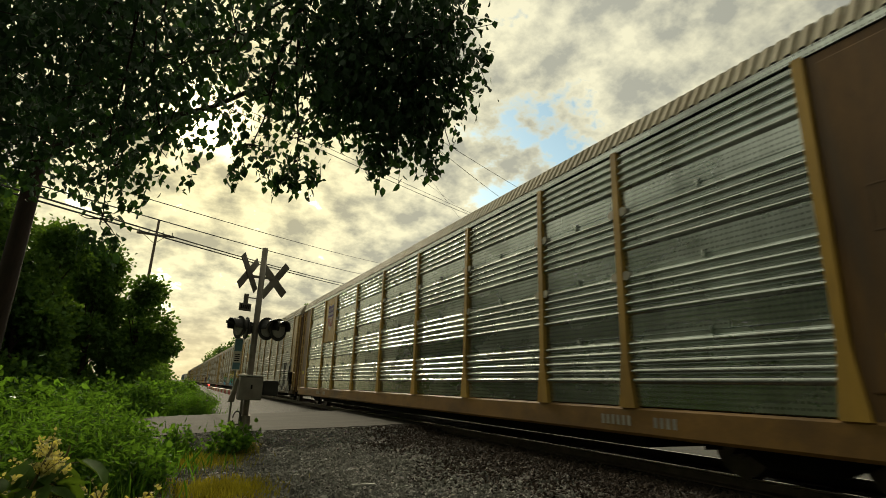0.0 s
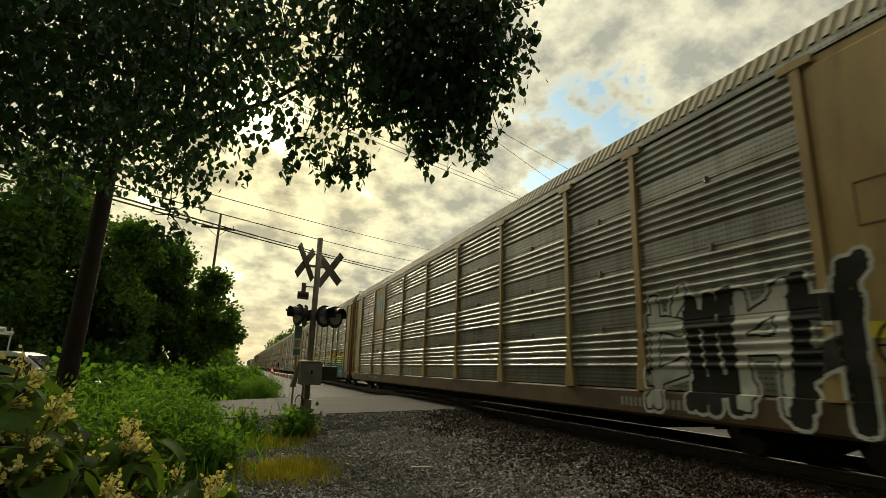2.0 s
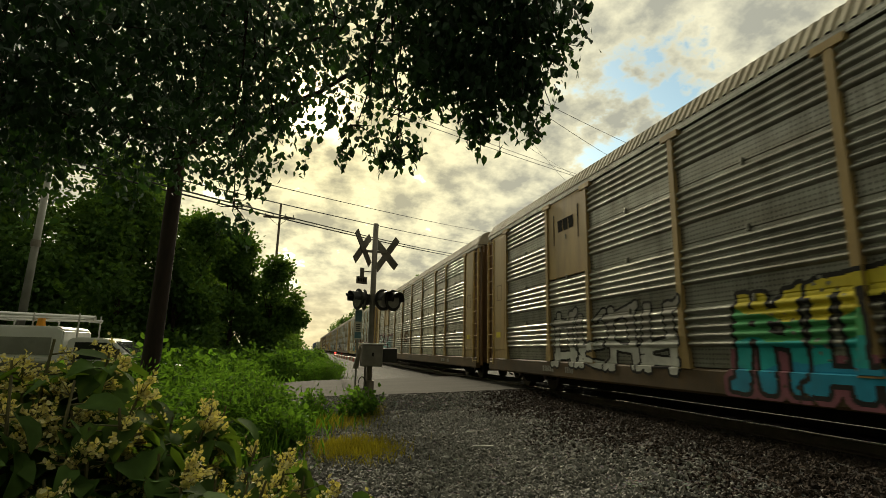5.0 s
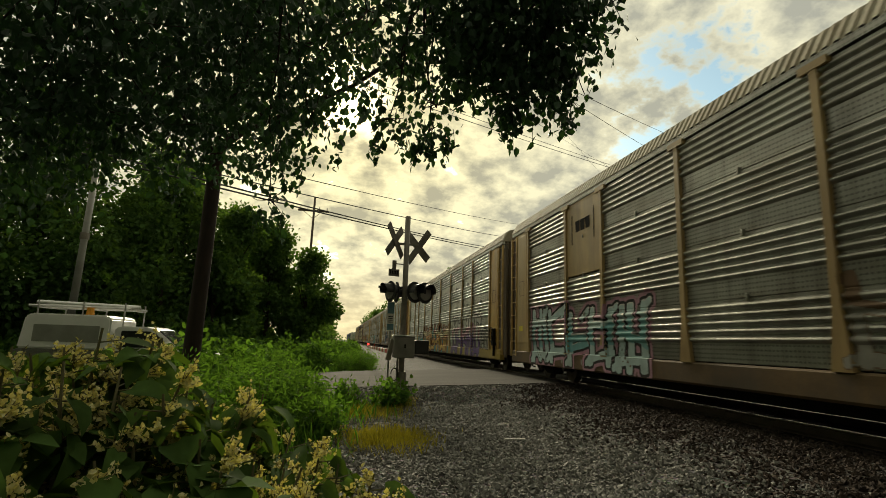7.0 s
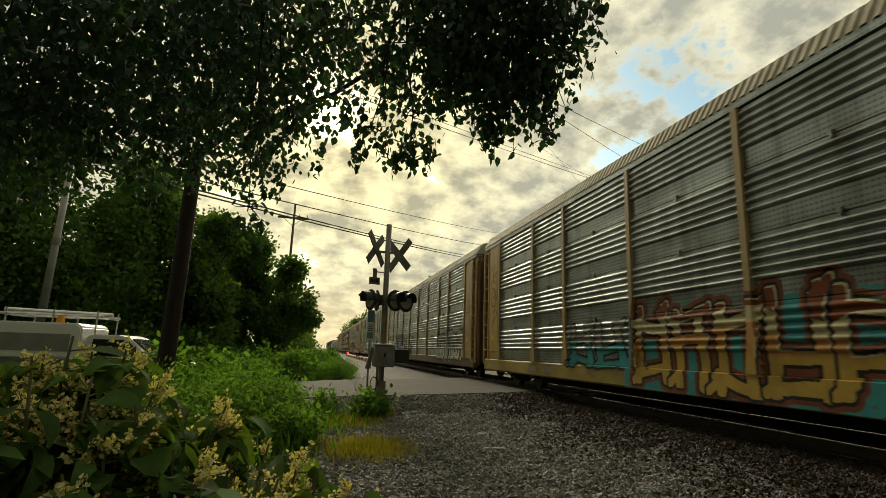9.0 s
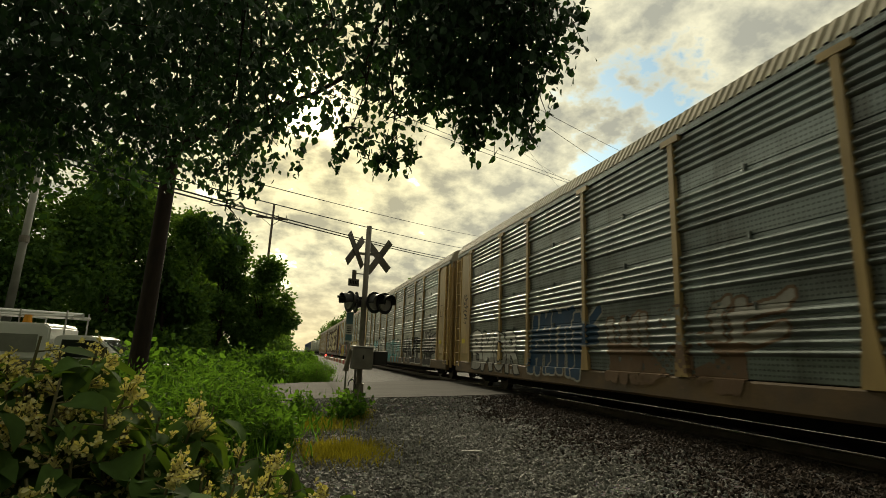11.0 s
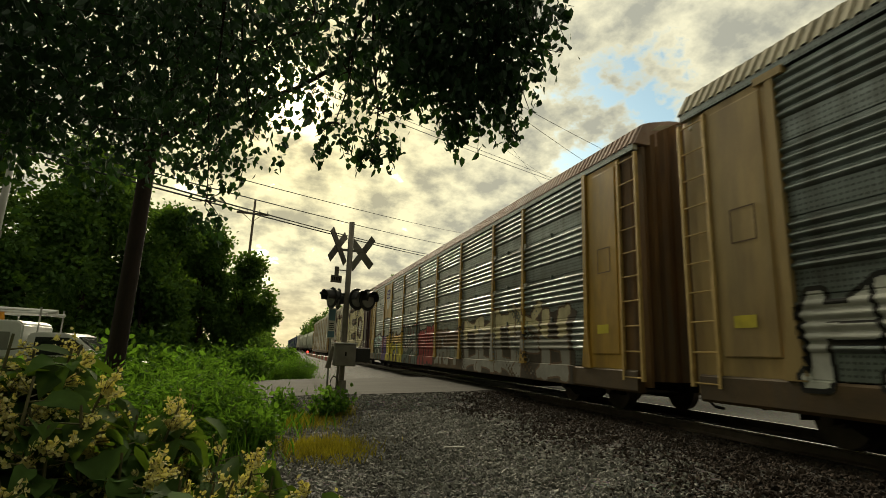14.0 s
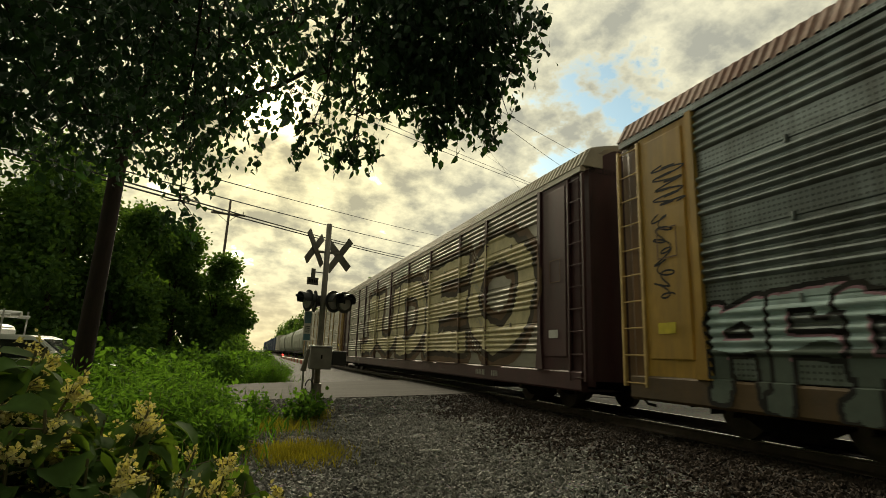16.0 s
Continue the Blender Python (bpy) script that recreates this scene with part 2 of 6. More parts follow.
LEAF_DRY = material("leaf_dry", (0.30, 0.20, 0.05), 0.7, 0.0, 0.3, 8, 40, 0.0, translucent=0.3, by_island=0.4)
FLOWER = material("flower_cream", (0.80, 0.75, 0.38), 0.7, 0.0, 0.2, 8, 40, 0.0, translucent=0.3, by_island=0.45)
GRASS_DRY = material("grass_yellow", (0.42, 0.40, 0.09), 0.7, 0.0, 0.3, 3, 40, 0.0, translucent=0.5, by_island=0.5, spec=0.1)
STEM = material("stem", (0.11, 0.10, 0.04), 0.7, 0.0, 0.25, 8, 50, 0.05)
VAN_WHITE = material("truck_white", (0.80, 0.80, 0.77), 0.3, 0.0, 0.06, 2, 60, 0.0, (0.5, 0.48, 0.43), 0.2)
VAN_GREY = material("truck_grey", (0.18, 0.18, 0.16), 0.3, 0.3, 0.1, 2, 60, 0.0)
ALU = material("aluminium", (0.62, 0.62, 0.60), 0.35, 0.8, 0.12, 4, 60, 0.02)
TYRE = material("tyre", (0.02, 0.02, 0.02), 0.85, 0.0, 0.2, 8, 60, 0.1)
ORANGE = material("orange_plastic", (0.75, 0.32, 0.02), 0.4, 0.0, 0.1, 8, 60, 0.0)
DARK_GLASS = glass_material("dark_glass", (0.03, 0.035, 0.035))


def ground_material():
    """Ballast grey by the track, dark soil and thin grass further off."""
    m = bpy.data.materials.new("ground")
    m.use_nodes = True
    k = Nodes(m.node_tree)
    co = k.add("ShaderNodeTexCoord").outputs["Object"]
    sp = k.add("ShaderNodeSeparateXYZ")
    k.link(co, sp.inputs[0])
    vo = k.add("ShaderNodeTexVoronoi")
    k.put(vo.inputs["Vector"], co)
    vo.inputs["Scale"].default_value = 22.0
    stones = k.mix(0.6, (0.095, 0.092, 0.085, 1), vo.outputs["Color"], "MULTIPLY")
    stones = k.mix(k.ramp(k.noise(co, 0.7, 6), (0.4, 0.0), (0.7, 0.6)), stones, (0.042, 0.039, 0.034, 1))
    soil = k.mix(k.noise(co, 3.0, 6), (0.035, 0.040, 0.014, 1), (0.075, 0.085, 0.028, 1))
    edge = k.math("ADD", sp.outputs[0], k.math("MULTIPLY", k.math("SUBTRACT", k.noise(co, 0.8, 5), 0.5), 1.6))
    side = k.ramp(k.math("ADD", k.math("MULTIPLY", edge, 0.5), 0.55), (0.25, 0.0), (0.55, 1.0))
    far = k.ramp(k.math("DIVIDE", sp.outputs[0], 100.0), (0.16, 1.0), (0.2, 0.0))
    col = k.mix(k.math("MULTIPLY", side, far), soil, stones)
    # band along the rails: brown staining, with shade painted in on top
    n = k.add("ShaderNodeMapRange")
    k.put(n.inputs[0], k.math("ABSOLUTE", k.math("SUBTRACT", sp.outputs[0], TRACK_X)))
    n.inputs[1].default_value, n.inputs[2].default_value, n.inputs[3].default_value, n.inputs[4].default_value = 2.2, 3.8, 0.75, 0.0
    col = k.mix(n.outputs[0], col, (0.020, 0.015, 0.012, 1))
    p = k.add("ShaderNodeBsdfPrincipled")
    k.put(p.inputs["Base Color"], col)
    p.inputs["Roughness"].default_value = 0.9
    b = k.add("ShaderNodeBump")
    b.inputs["Strength"].default_value, b.inputs["Distance"].default_value = 0.8, 0.03
    k.put(b.inputs["Height"], vo.outputs["Distance"])
    k.link(b.outputs[0], p.inputs["Normal"])
    k.link(p.outputs[0], k.add("ShaderNodeOutputMaterial").inputs[0])
    return m


TRACK_X = 7.6
GROUND = ground_material()


# ---- mesh helpers ----
def mesh_of(name, verts, faces, mat, smooth=False):
    me = bpy.data.meshes.new(name)
    me.from_pydata([tuple(map(float, v)) for v in verts] if not isinstance(verts, np.ndarray) else verts.tolist(), [], faces if not isinstance(faces, np.ndarray) else faces.tolist())
    mats = mat if isinstance(mat, (list, tuple)) else [mat]
    for one in mats:
        me.materials.append(one)
    if smooth:
        me.polygons.foreach_set("use_smooth", [True] * len(me.polygons))
    me.update()
    return me


def placed(name, me, parent=None, m=None, label=""):
    ob = new(name, me)
    ob.parent = parent
    if m is not None:
        ob.matrix_basis = m
    if label:
        ob["label"] = label
    return ob


def part(name, bm, mat, parent=None, label="", m=None, smooth=False):
    me = bpy.data.meshes.new(name)
    bmesh.ops.recalc_face_normals(bm, faces=bm.faces)
    bm.to_mesh(me)
    bm.free()
    me.materials.append(mat)
    if smooth:
        me.polygons.foreach_set("use_smooth", [True] * len(me.polygons))
    return placed(name, me, parent, m, label)


def bm_box(lo, hi, bevel=0.0, bm=None):
    bm = bm or bmesh.new()
    made = bmesh.ops.create_cube(bm, size=1.0)["verts"]
    for v in made:
        v.co = Vector([lo[i] + (v.co[i] + 0.5) * (hi[i] - lo[i]) for i in range(3)])
    if bevel:
        edges = list({e for v in made for e in v.link_edges})
        bmesh.ops.bevel(bm, geom=edges, offset=bevel, segments=2, profile=0.6, affect="EDGES")
    return bm


def bm_tube(a, b, r0, r1=None, sides=10, bm=None, caps=True):
    bm = bm or bmesh.new()
    a, b = Vector(a), Vector(b)
    r1 = r0 if r1 is None else r1
    made = bmesh.ops.create_cone(bm, cap_ends=caps, segments=sides, radius1=r0, radius2=r1, depth=(b - a).length)["verts"]
    m = Matrix.Translation((a + b) / 2) @ (b - a).to_track_quat("Z", "Y").to_matrix().to_4x4()
    bmesh.ops.transform(bm, matrix=m, verts=made)
    return bm


def bm_prism(outline, axis, lo, hi, bm=None):
    """An outline in the plane across one axis, drawn out between lo and hi."""
    bm = bm or bmesh.new()
    def at(p, q):
        return {0: (q, p[0], p[1]), 1: (p[0], q, p[1]), 2: (p[0], p[1], q)}[axis]
    a = [bm.verts.new(at(p, lo)) for p in outline]
    b = [bm.verts.new(at(p, hi)) for p in outline]
    bm.faces.new(a)
    bm.faces.new(list(reversed(b)))
    for i in range(len(a)):
        j = (i + 1) % len(a)
        bm.faces.new((a[i], a[j], b[j], b[i]))
    return bm


def empty(name, m=None):
    ob = new(name)
    ob.empty_display_size = 0.2
    if m is not None:
        ob.matrix_basis = m
    return ob


# ---- ground, road, track ----
ROAD_Y0, ROAD_Y1 = 14.4, 21.6


def shoulder(x):
    """Height of the ground across the track, away from the road."""
    d = abs(x - TRACK_X)
    pts = ((0.0, -0.19), (1.55, -0.19), (2.1, -0.24), (4.2, -0.50), (6.5, -0.56), (14.0, -0.55), (40.0, -0.5))
    for (a, za), (b, zb) in zip(pts, pts[1:]):
        if d <= b:
            return za + (zb - za) * (d - a) / (b - a)
    return -0.5


def road_height(x):
    d = abs(x - TRACK_X)
    return -0.03 - 0.25 * min(1.0, max(0.0, (d - 1.7) / 7.0)) ** 0.8 - 0.24 * min(1.0, max(0.0, (d - 7.0) / 6.5))


def ground_height(x, y):
    s = shoulder(x)
    r = road_height(x) - (0.09 if ROAD_Y0 + 0.2 < y < ROAD_Y1 - 0.2 else 0.02)
    gap = max(ROAD_Y0 - 0.2 - y, y - ROAD_Y1 - 0.2, 0.0)
    w = max(0.0, 1.0 - gap / 1.6)
    w = w * w * (3 - 2 * w)
    return s + (r - s) * w


def build_ground():
    def axis(lo, hi, step, out):
        a = list(np.arange(lo, hi + 1e-6, step))
        d = step
        while a[-1] < out:
            d *= 1.35
            a.append(a[-1] + d)
        d = step
        while a[0] > -out:
            d *= 1.35
            a.insert(0, a[0] - d)
        return a
    xs, ys = axis(-6.0, 12.0, 0.2, 3000.0), axis(-1.0, 26.0, 0.2, 3000.0)
    rng = random.Random(4)
    verts = [(x, y, ground_height(x, y) + (rng.uniform(-0.02, 0.02) if abs(x) < 30 and abs(y) < 60 else 0.0)) for y in ys for x in xs]
    n = len(xs)
    faces = [(j * n + i, j * n + i + 1, j * n + n + i + 1, j * n + n + i) for j in range(len(ys) - 1) for i in range(n - 1)]
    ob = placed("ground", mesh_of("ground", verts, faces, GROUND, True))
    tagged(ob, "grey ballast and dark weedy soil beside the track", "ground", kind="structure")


def build_road():
    xs = list(np.arange(-80, 60.1, 0.5))
    verts, faces = [], []
    for x in xs:
        z = road_height(x)
        verts += [(x, ROAD_Y0, z - 0.15), (x, ROAD_Y0 + 0.05, z), (x, ROAD_Y1 - 0.05, z), (x, ROAD_Y1, z - 0.15)]
    for i in range(len(xs) - 1):
        a, b = 4 * i, 4 * i + 4
        faces += [(a, b, b + 1, a + 1), (a + 1, b + 1, b + 2, a + 2), (a + 2, b + 2, b + 3, a + 3)]
    road = placed("road", mesh_of("road", verts, faces, ASPHALT, False))
    tagged(road, "worn grey asphalt road over the level crossing", "road", kind="structure")


def build_track():
    track = empty("track", pose(TRACK_X, 0, 0))
    tagged(track, "shiny steel rails on dark wooden ties", "railway track", kind="structure")
    prof = [(-0.075, -0.17), (0.075, -0.17), (0.075, -0.155), (0.012, -0.13), (0.010, -0.045), (0.036, -0.035), (0.036, -0.008), (-0.036, -0.008), (-0.036, -0.035), (-0.010, -0.045), (-0.012, -0.13), (-0.075, -0.155)]
    head = [(-0.034, -0.008), (0.034, -0.008), (0.034, -0.004), (0.024, 0.0), (-0.024, 0.0), (-0.034, -0.004)]
    for s in (-1, 1):
        r = part("rail", bm_prism([(p[0] + s * 0.755, p[1]) for p in prof], 1, -60, 900), RAIL_STEEL, track)
        part("rail_head", bm_prism([(p[0] + s * 0.755, p[1]) for p in head], 1, -60, 900), RAIL_SHINE, r, "polished running surface")
    bm = bm_box((-1.3, -0.11, -0.34), (1.3, 0.11, -0.172), 0.012)
    first = part("tie", bm, TIE_WOOD, track)
    rng = random.Random(7)
    first.matrix_basis = pose(0, -6, 0)
    for i in range(1, 150):
        y = -6 + 0.53 * i
        if ROAD_Y0 - 0.3 < y < ROAD_Y1 + 0.3:
            continue
        placed("tie", first.data, track, pose(rng.uniform(-0.04, 0.04), y, rng.uniform(-0.012, 0.0), 0, 0, rng.uniform(-1.2, 1.2)))


build_ground()
build_road()
build_track()

# ---- the train ----
PITCH, SPEED, BODY = 29.22, 14.15, 28.2
REAR_AT_ZERO = 29.4            # where the first car's rear end stands at 0 s
W = 1.5                        # half width over the side sheets
Z0, Z1 = 0.82, 4.86            # side sheets, bottom and top
END = 1.75
NARROW = 2.02
WIDE = (BODY - 2 * END - 2 * NARROW) / 7
POSTS = [-BODY / 2 + END]
for wide in (1, 0, 1, 1, 1, 1, 1, 0, 1):
    POSTS.append(POSTS[-1] + (WIDE if wide else NARROW))


def sheet_profile():
    """Outward depth of a corrugated side against height: four sheets, each with ribs over a flat band."""
    pts = []
    step = (Z1 - Z0) / 4
    for s in range(4):
        z = Z0 + s * step
        pts += [(z, -0.02), (z + 0.012, 0.0), (z + 0.30, 0.0)]
        for r in range(5):
            a = z + 0.32 + r * 0.132
            pts += [(a + 0.104 * f, 0.048 * math.sin(math.pi * f) ** 0.8 if 0 < f < 1 else 0.0) for f in (0.0, 0.1, 0.22, 0.36, 0.5, 0.64, 0.78, 0.9, 1.0)]
        pts += [(z + step - 0.012, 0.0), (z + step - 0.001, -0.02)]
    return pts


PROFILE = sheet_profile()
PROFILE_Z, PROFILE_D = np.array([p[0] for p in PROFILE]), np.array([p[1] for p in PROFILE])
SHARED = {}


def shared(key, make, mat):
    """One mesh for each shape and material, used again by all alike parts."""
    if (key, mat.name) not in SHARED:
        if key in SHARED:
            me = SHARED[key].copy()
            me.materials.clear()
            me.materials.append(mat)
        else:
            bm = make()
            bmesh.ops.recalc_face_normals(bm, faces=bm.faces)
            me = bpy.data.meshes.new(key)
            bm.to_mesh(me)
            bm.free()
            me.materials.append(mat)
            SHARED[key] = me
        SHARED[(key, mat.name)] = me
    return SHARED[(key, mat.name)]


def make_panel(width, z_top=Z1):
    def make():
        bm = bmesh.new()
        out = [(-d, z) for z, d in PROFILE if z <= z_top + 1e-6]
        out += [(0.06, out[-1][1]), (0.06, Z0)]
        return bm_prism(out, 1, -width / 2 + 0.055, width / 2 - 0.055, bm)
    return make


def make_post():
    bm = bm_prism([(-0.06, 1.55), (-0.06, Z1 + 0.02), (0.06, Z1 + 0.02), (0.06, 1.55), (0.15, Z0 - 0.02), (-0.15, Z0 - 0.02)], 0, -0.075, 0.02)
    bm_box((-0.085, -0.22, Z1 - 0.08), (0.01, 0.22, Z1 + 0.03), 0.0, bm)
    return bm


def make_post_plain():
    return bm_prism([(-0.06, 1.55), (-0.06, Z1 + 0.02), (0.06, Z1 + 0.02), (0.06, 1.55), (0.15, Z0 - 0.02), (-0.15, Z0 - 0.02)], 0, -0.075, 0.02)


def make_sill():
    return bm_prism([(-0.02, 0.42), (-0.05, 0.46), (-0.05, 0.78), (-0.02, 0.81), (0.12, 0.81), (0.12, 0.42)], 1, -BODY / 2 + 0.2, BODY / 2 - 0.2)


def make_chord():
    return bm_prism([(-0.045, Z1 + 0.01), (-0.045, Z1 + 0.12), (0.06, Z1 + 0.12), (0.06, Z1 + 0.01)], 1, -BODY / 2 + 0.1, BODY / 2 - 0.1)


def make_roof():
    """Ribbed roof whose ribs run down over the sloping eaves."""
    prof = [(-1.53, 4.985), (-1.49, 5.06), (-1.33, 5.36), (-1.2, 5.44), (-0.7, 5.56), (0.0, 5.62), (0.7, 5.56), (1.2, 5.44), (1.33, 5.36), (1.49, 5.06), (1.53, 4.985)]
    ys, lift = [], []
    n, length = 168, BODY - 0.1
    for i in range(n):
        y = -length / 2 + length * i / n
        w = length / n
        for f, d in ((0.0, 0.0), (0.40, 0.0), (0.50, 0.028), (0.90, 0.028)):
            ys.append(y + f * w)
            lift.append(d)
    ys.append(length / 2)
    lift.append(0.0)
    bm = bmesh.new()
    rows = []
    for y, d in zip(ys, lift):
        rows.append([bm.verts.new((x * (1 + d / 1.4), y, z + d * 0.6)) for x, z in prof])
    for a, b in zip(rows, rows[1:]):
        for i in range(len(prof) - 1):
            bm.faces.new((a[i], a[i + 1], b[i + 1], b[i]))
    bm.faces.new(rows[0])
    bm.faces.new(list(reversed(rows[-1])))
    bm.faces.new([r[0] for r in (rows[0], rows[-1])] + [r[-1] for r in (rows[-1], rows[0])])
    return bm


def make_shell():
    """The closed dark inside behind the side sheets."""
    return bm_box((-W + 0.08, -BODY / 2 + 0.55, 0.80), (W - 0.08, BODY / 2 - 0.55, 4.97))


def make_end_panel():
    bm = bm_box((-0.02, -0.55, Z0 - 0.02), (0.06, 0.55, Z1), 0.015)
    bm_box((-0.045, -0.44, Z0 + 0.25), (0.0, 0.44, Z1 - 0.12), 0.02, bm)
    return bm


def make_end_recess():
    return bm_box((0.10, -0.34, Z0 - 0.3), (0.16, 0.34, Z1 + 0.05), 0.01)


def make_ladder():
    bm = bmesh.new()
    for y in (-0.26, 0.26):
        bm_box((-0.06, y - 0.03, 0.62), (0.0, y + 0.03, Z1 - 0.05), 0.006, bm)
    for i in range(10):
        z = 0.68 + i * 0.45
        bm_tube((-0.045, -0.25, z), (-0.045, 0.25, z), 0.013, sides=6, bm=bm)
    return bm


def make_end_door(ribbed):
    def make():
        """One curved leaf of the end doors, standing across the car's end."""
        bm = bmesh.new()
        n = 24
        rows = []
        for i in range(n + 1):
            a = i / n
            x = -W + 0.02 + a * (W - 0.04)
            bulge = 0.26 * math.sin(min(1.0, a * 2.2) * math.pi / 2)
            if ribbed and i % 4 in (1, 2):
                bulge += 0.06
            top = 5.02 + 0.52 * min(1.0, a * 1.5)
            rows.append([bm.verts.new((x, bulge, 0.62)), bm.verts.new((x, bulge, top)), bm.verts.new((x, -0.3, top)), bm.verts.new((x, -0.3, 0.62))])
        for a, b in zip(rows, rows[1:]):
            for i in range(4):
                j = (i + 1) % 4
                bm.faces.new((a[i], a[j], b[j], b[i]))
        bm.faces.new(rows[0])
        bm.faces.new(list(reversed(rows[-1])))
        return bm
    return make


def make_end_cap():
    """Pale band at the top of the end doors."""
    bm = bmesh.new()
    pts = [(-W + 0.05, 4.72), (-W + 0.05, 5.03), (-1.0, 5.40), (-0.02, 5.57), (-0.02, 4.60)]
    n = [bm.verts.new((x, 0.285 if x > -1.2 else 0.10, z)) for x, z in pts]
    f = [bm.verts.new((x, 0.20 if x > -1.2 else 0.02, z)) for x, z in pts]
    bm.faces.new(n)
    bm.faces.new(list(reversed(f)))
    for i in range(5):
        j = (i + 1) % 5
        bm.faces.new((n[i], n[j], f[j], f[i]))
    return bm


def make_underframe():
    bm = bm_box((-1.25, -9.4, 0.24), (1.25, 9.4, 0.79))
    bm_box((-0.3, -BODY / 2 + 0.4, 0.42), (0.3, BODY / 2 - 0.4, 0.79), 0, bm)
    for y in (-BODY / 2 + 2.2, BODY / 2 - 2.2):
        bm_box((-1.38, y - 2.0, 0.62), (1.38, y + 2.0, 0.80), 0, bm)
    return bm


def make_truck_frame():
    bm = bmesh.new()
    for s in (-1, 1):
        x0, x1 = (s * 1.0 - 0.07, s * 1.0 + 0.07)
        bm_prism([(-1.25, 0.30), (-1.25, 0.52), (-0.8, 0.56), (-0.35, 0.62), (0.35, 0.62), (0.8, 0.56), (1.25, 0.52), (1.25, 0.30), (0.75, 0.36), (0.4, 0.18), (-0.4, 0.18), (-0.75, 0.36)], 0, x0, x1, bm)
    bm_box((-1.05, -0.22, 0.32), (1.05, 0.22, 0.60), 0.02, bm)
    return bm


def make_wheel():
    bm = bm_tube((-0.07, 0, 0.36), (0.07, 0, 0.36), 0.36, sides=24)
    bm_tube((0.07, 0, 0.36), (0.10, 0, 0.36), 0.385, sides=24, bm=bm)
    bm_tube((-0.12, 0, 0.36), (-0.07, 0, 0.36), 0.12, sides=12, bm=bm)
    return bm


def make_axle():
    return bm_tube((-1.1, 0, 0.36), (1.1, 0, 0.36), 0.08, sides=10)


def make_coupler():
    bm = bm_box((-0.10, -0.65, 0.52), (0.10, 0.35, 0.72), 0.02)
    bm_box((-0.17, 0.25, 0.46), (0.17, 0.60, 0.80), 0.05, bm)
    return bm


def make_bar(w, h):
    return lambda: bm_box((-0.004, -w / 2, -h / 2), (0.0, w / 2, h / 2))


def make_brake():
    """Hand brake: a flat housing with a spoked wheel, on a stand by the end ladder."""
    bm = bm_box((-0.16, -0.14, 0.95), (-0.02, 0.14, 1.62), 0.03)
    bm_box((-0.12, -0.05, 0.55), (-0.04, 0.05, 0.97), 0.01, bm)
    n = 18
    ring = [(-0.20, 0.27 * math.cos(2 * math.pi * i / n), 1.38 + 0.27 * math.sin(2 * math.pi * i / n)) for i in range(n)]
    for a, b in zip(ring, ring[1:] + ring[:1]):
        bm_tube(a, b, 0.017, sides=6, bm=bm)
    for i in range(0, n, 3):
        bm_tube((-0.19, 0, 1.38), ring[i], 0.012, sides=5, bm=bm)
    return bm


def make_hose():
    bm = bmesh.new()
    pts = [(0.45, 0.0, 0.62), (0.46, 0.18, 0.40), (0.44, 0.34, 0.26), (0.40, 0.5, 0.24)]
    for a, b in zip(pts, pts[1:]):
        bm_tube(a, b, 0.025, sides=6, bm=bm)
    return bm


def stroke(gy, gz, a, b, w):
    """Distance to the edge of a thick stroke from a to b."""
    ay, az, by, bz = *a, *b
    vy, vz = by - ay, bz - az
    t = np.clip(((gy - ay) * vy + (gz - az) * vz) / (vy * vy + vz * vz + 1e-9), 0, 1)
    return np.maximum(np.abs(gy - ay - t * vy), np.abs(gz - az - t * vz)) * 0.6 + 0.4 * np.hypot(gy - ay - t * vy, gz - az - t * vz) - w


def outer_grid(gy, gz):
    d = W + np.interp(gz, PROFILE_Z, PROFILE_D)
    d = np.where((gy < POSTS[0]) | (gy > POSTS[-1]), W + 0.045, d)
    for p in POSTS:
        half = 0.06 + np.where(gz < 1.55, 0.09 * (1.55 - gz) / 0.73, 0.0)
        d = np.where(np.abs(gy - p) < half, W + 0.077, d)
    return np.where(gz < Z0, W + 0.052, d)


GLYPHS = {}


def glyph(char):
    """Triangles of one capital of the built-in font, in a unit box."""
    if char not in GLYPHS:
        cu = bpy.data.curves.new("glyph", "FONT")
        cu.body, cu.offset, cu.resolution_u = char, 0.035, 4
        ob = bpy.data.objects.new("glyph", cu)
        me = bpy.data.meshes.new_from_object(ob)
        me.calc_loop_triangles()
        p = np.array([v.co[:2] for v in me.vertices])
        lo, hi = p.min(0), p.max(0)
        p = (p - lo) / (hi - lo)
        GLYPHS[char] = [p[list(t.vertices)] for t in me.loop_triangles]
        bpy.data.objects.remove(ob)
        bpy.data.curves.remove(cu)
        bpy.data.meshes.remove(me)
    return GLYPHS[char]


def in_glyph(char, u, v):
    """Which of the points (u, v) lie in the letter."""
    hit = np.zeros(u.shape, bool)
    for a, b, c in glyph(char):
        d = (b[1] - c[1]) * (a[0] - c[0]) + (c[0] - b[0]) * (a[1] - c[1])
        if abs(d) < 1e-12:
            continue
        p = ((b[1] - c[1]) * (u - c[0]) + (c[0] - b[0]) * (v - c[1])) / d
        q = ((c[1] - a[1]) * (u - c[0]) + (a[0] - c[0]) * (v - c[1])) / d
        hit |= (p >= -1e-6) & (q >= -1e-6) & (p + q <= 1.000001)
    return hit


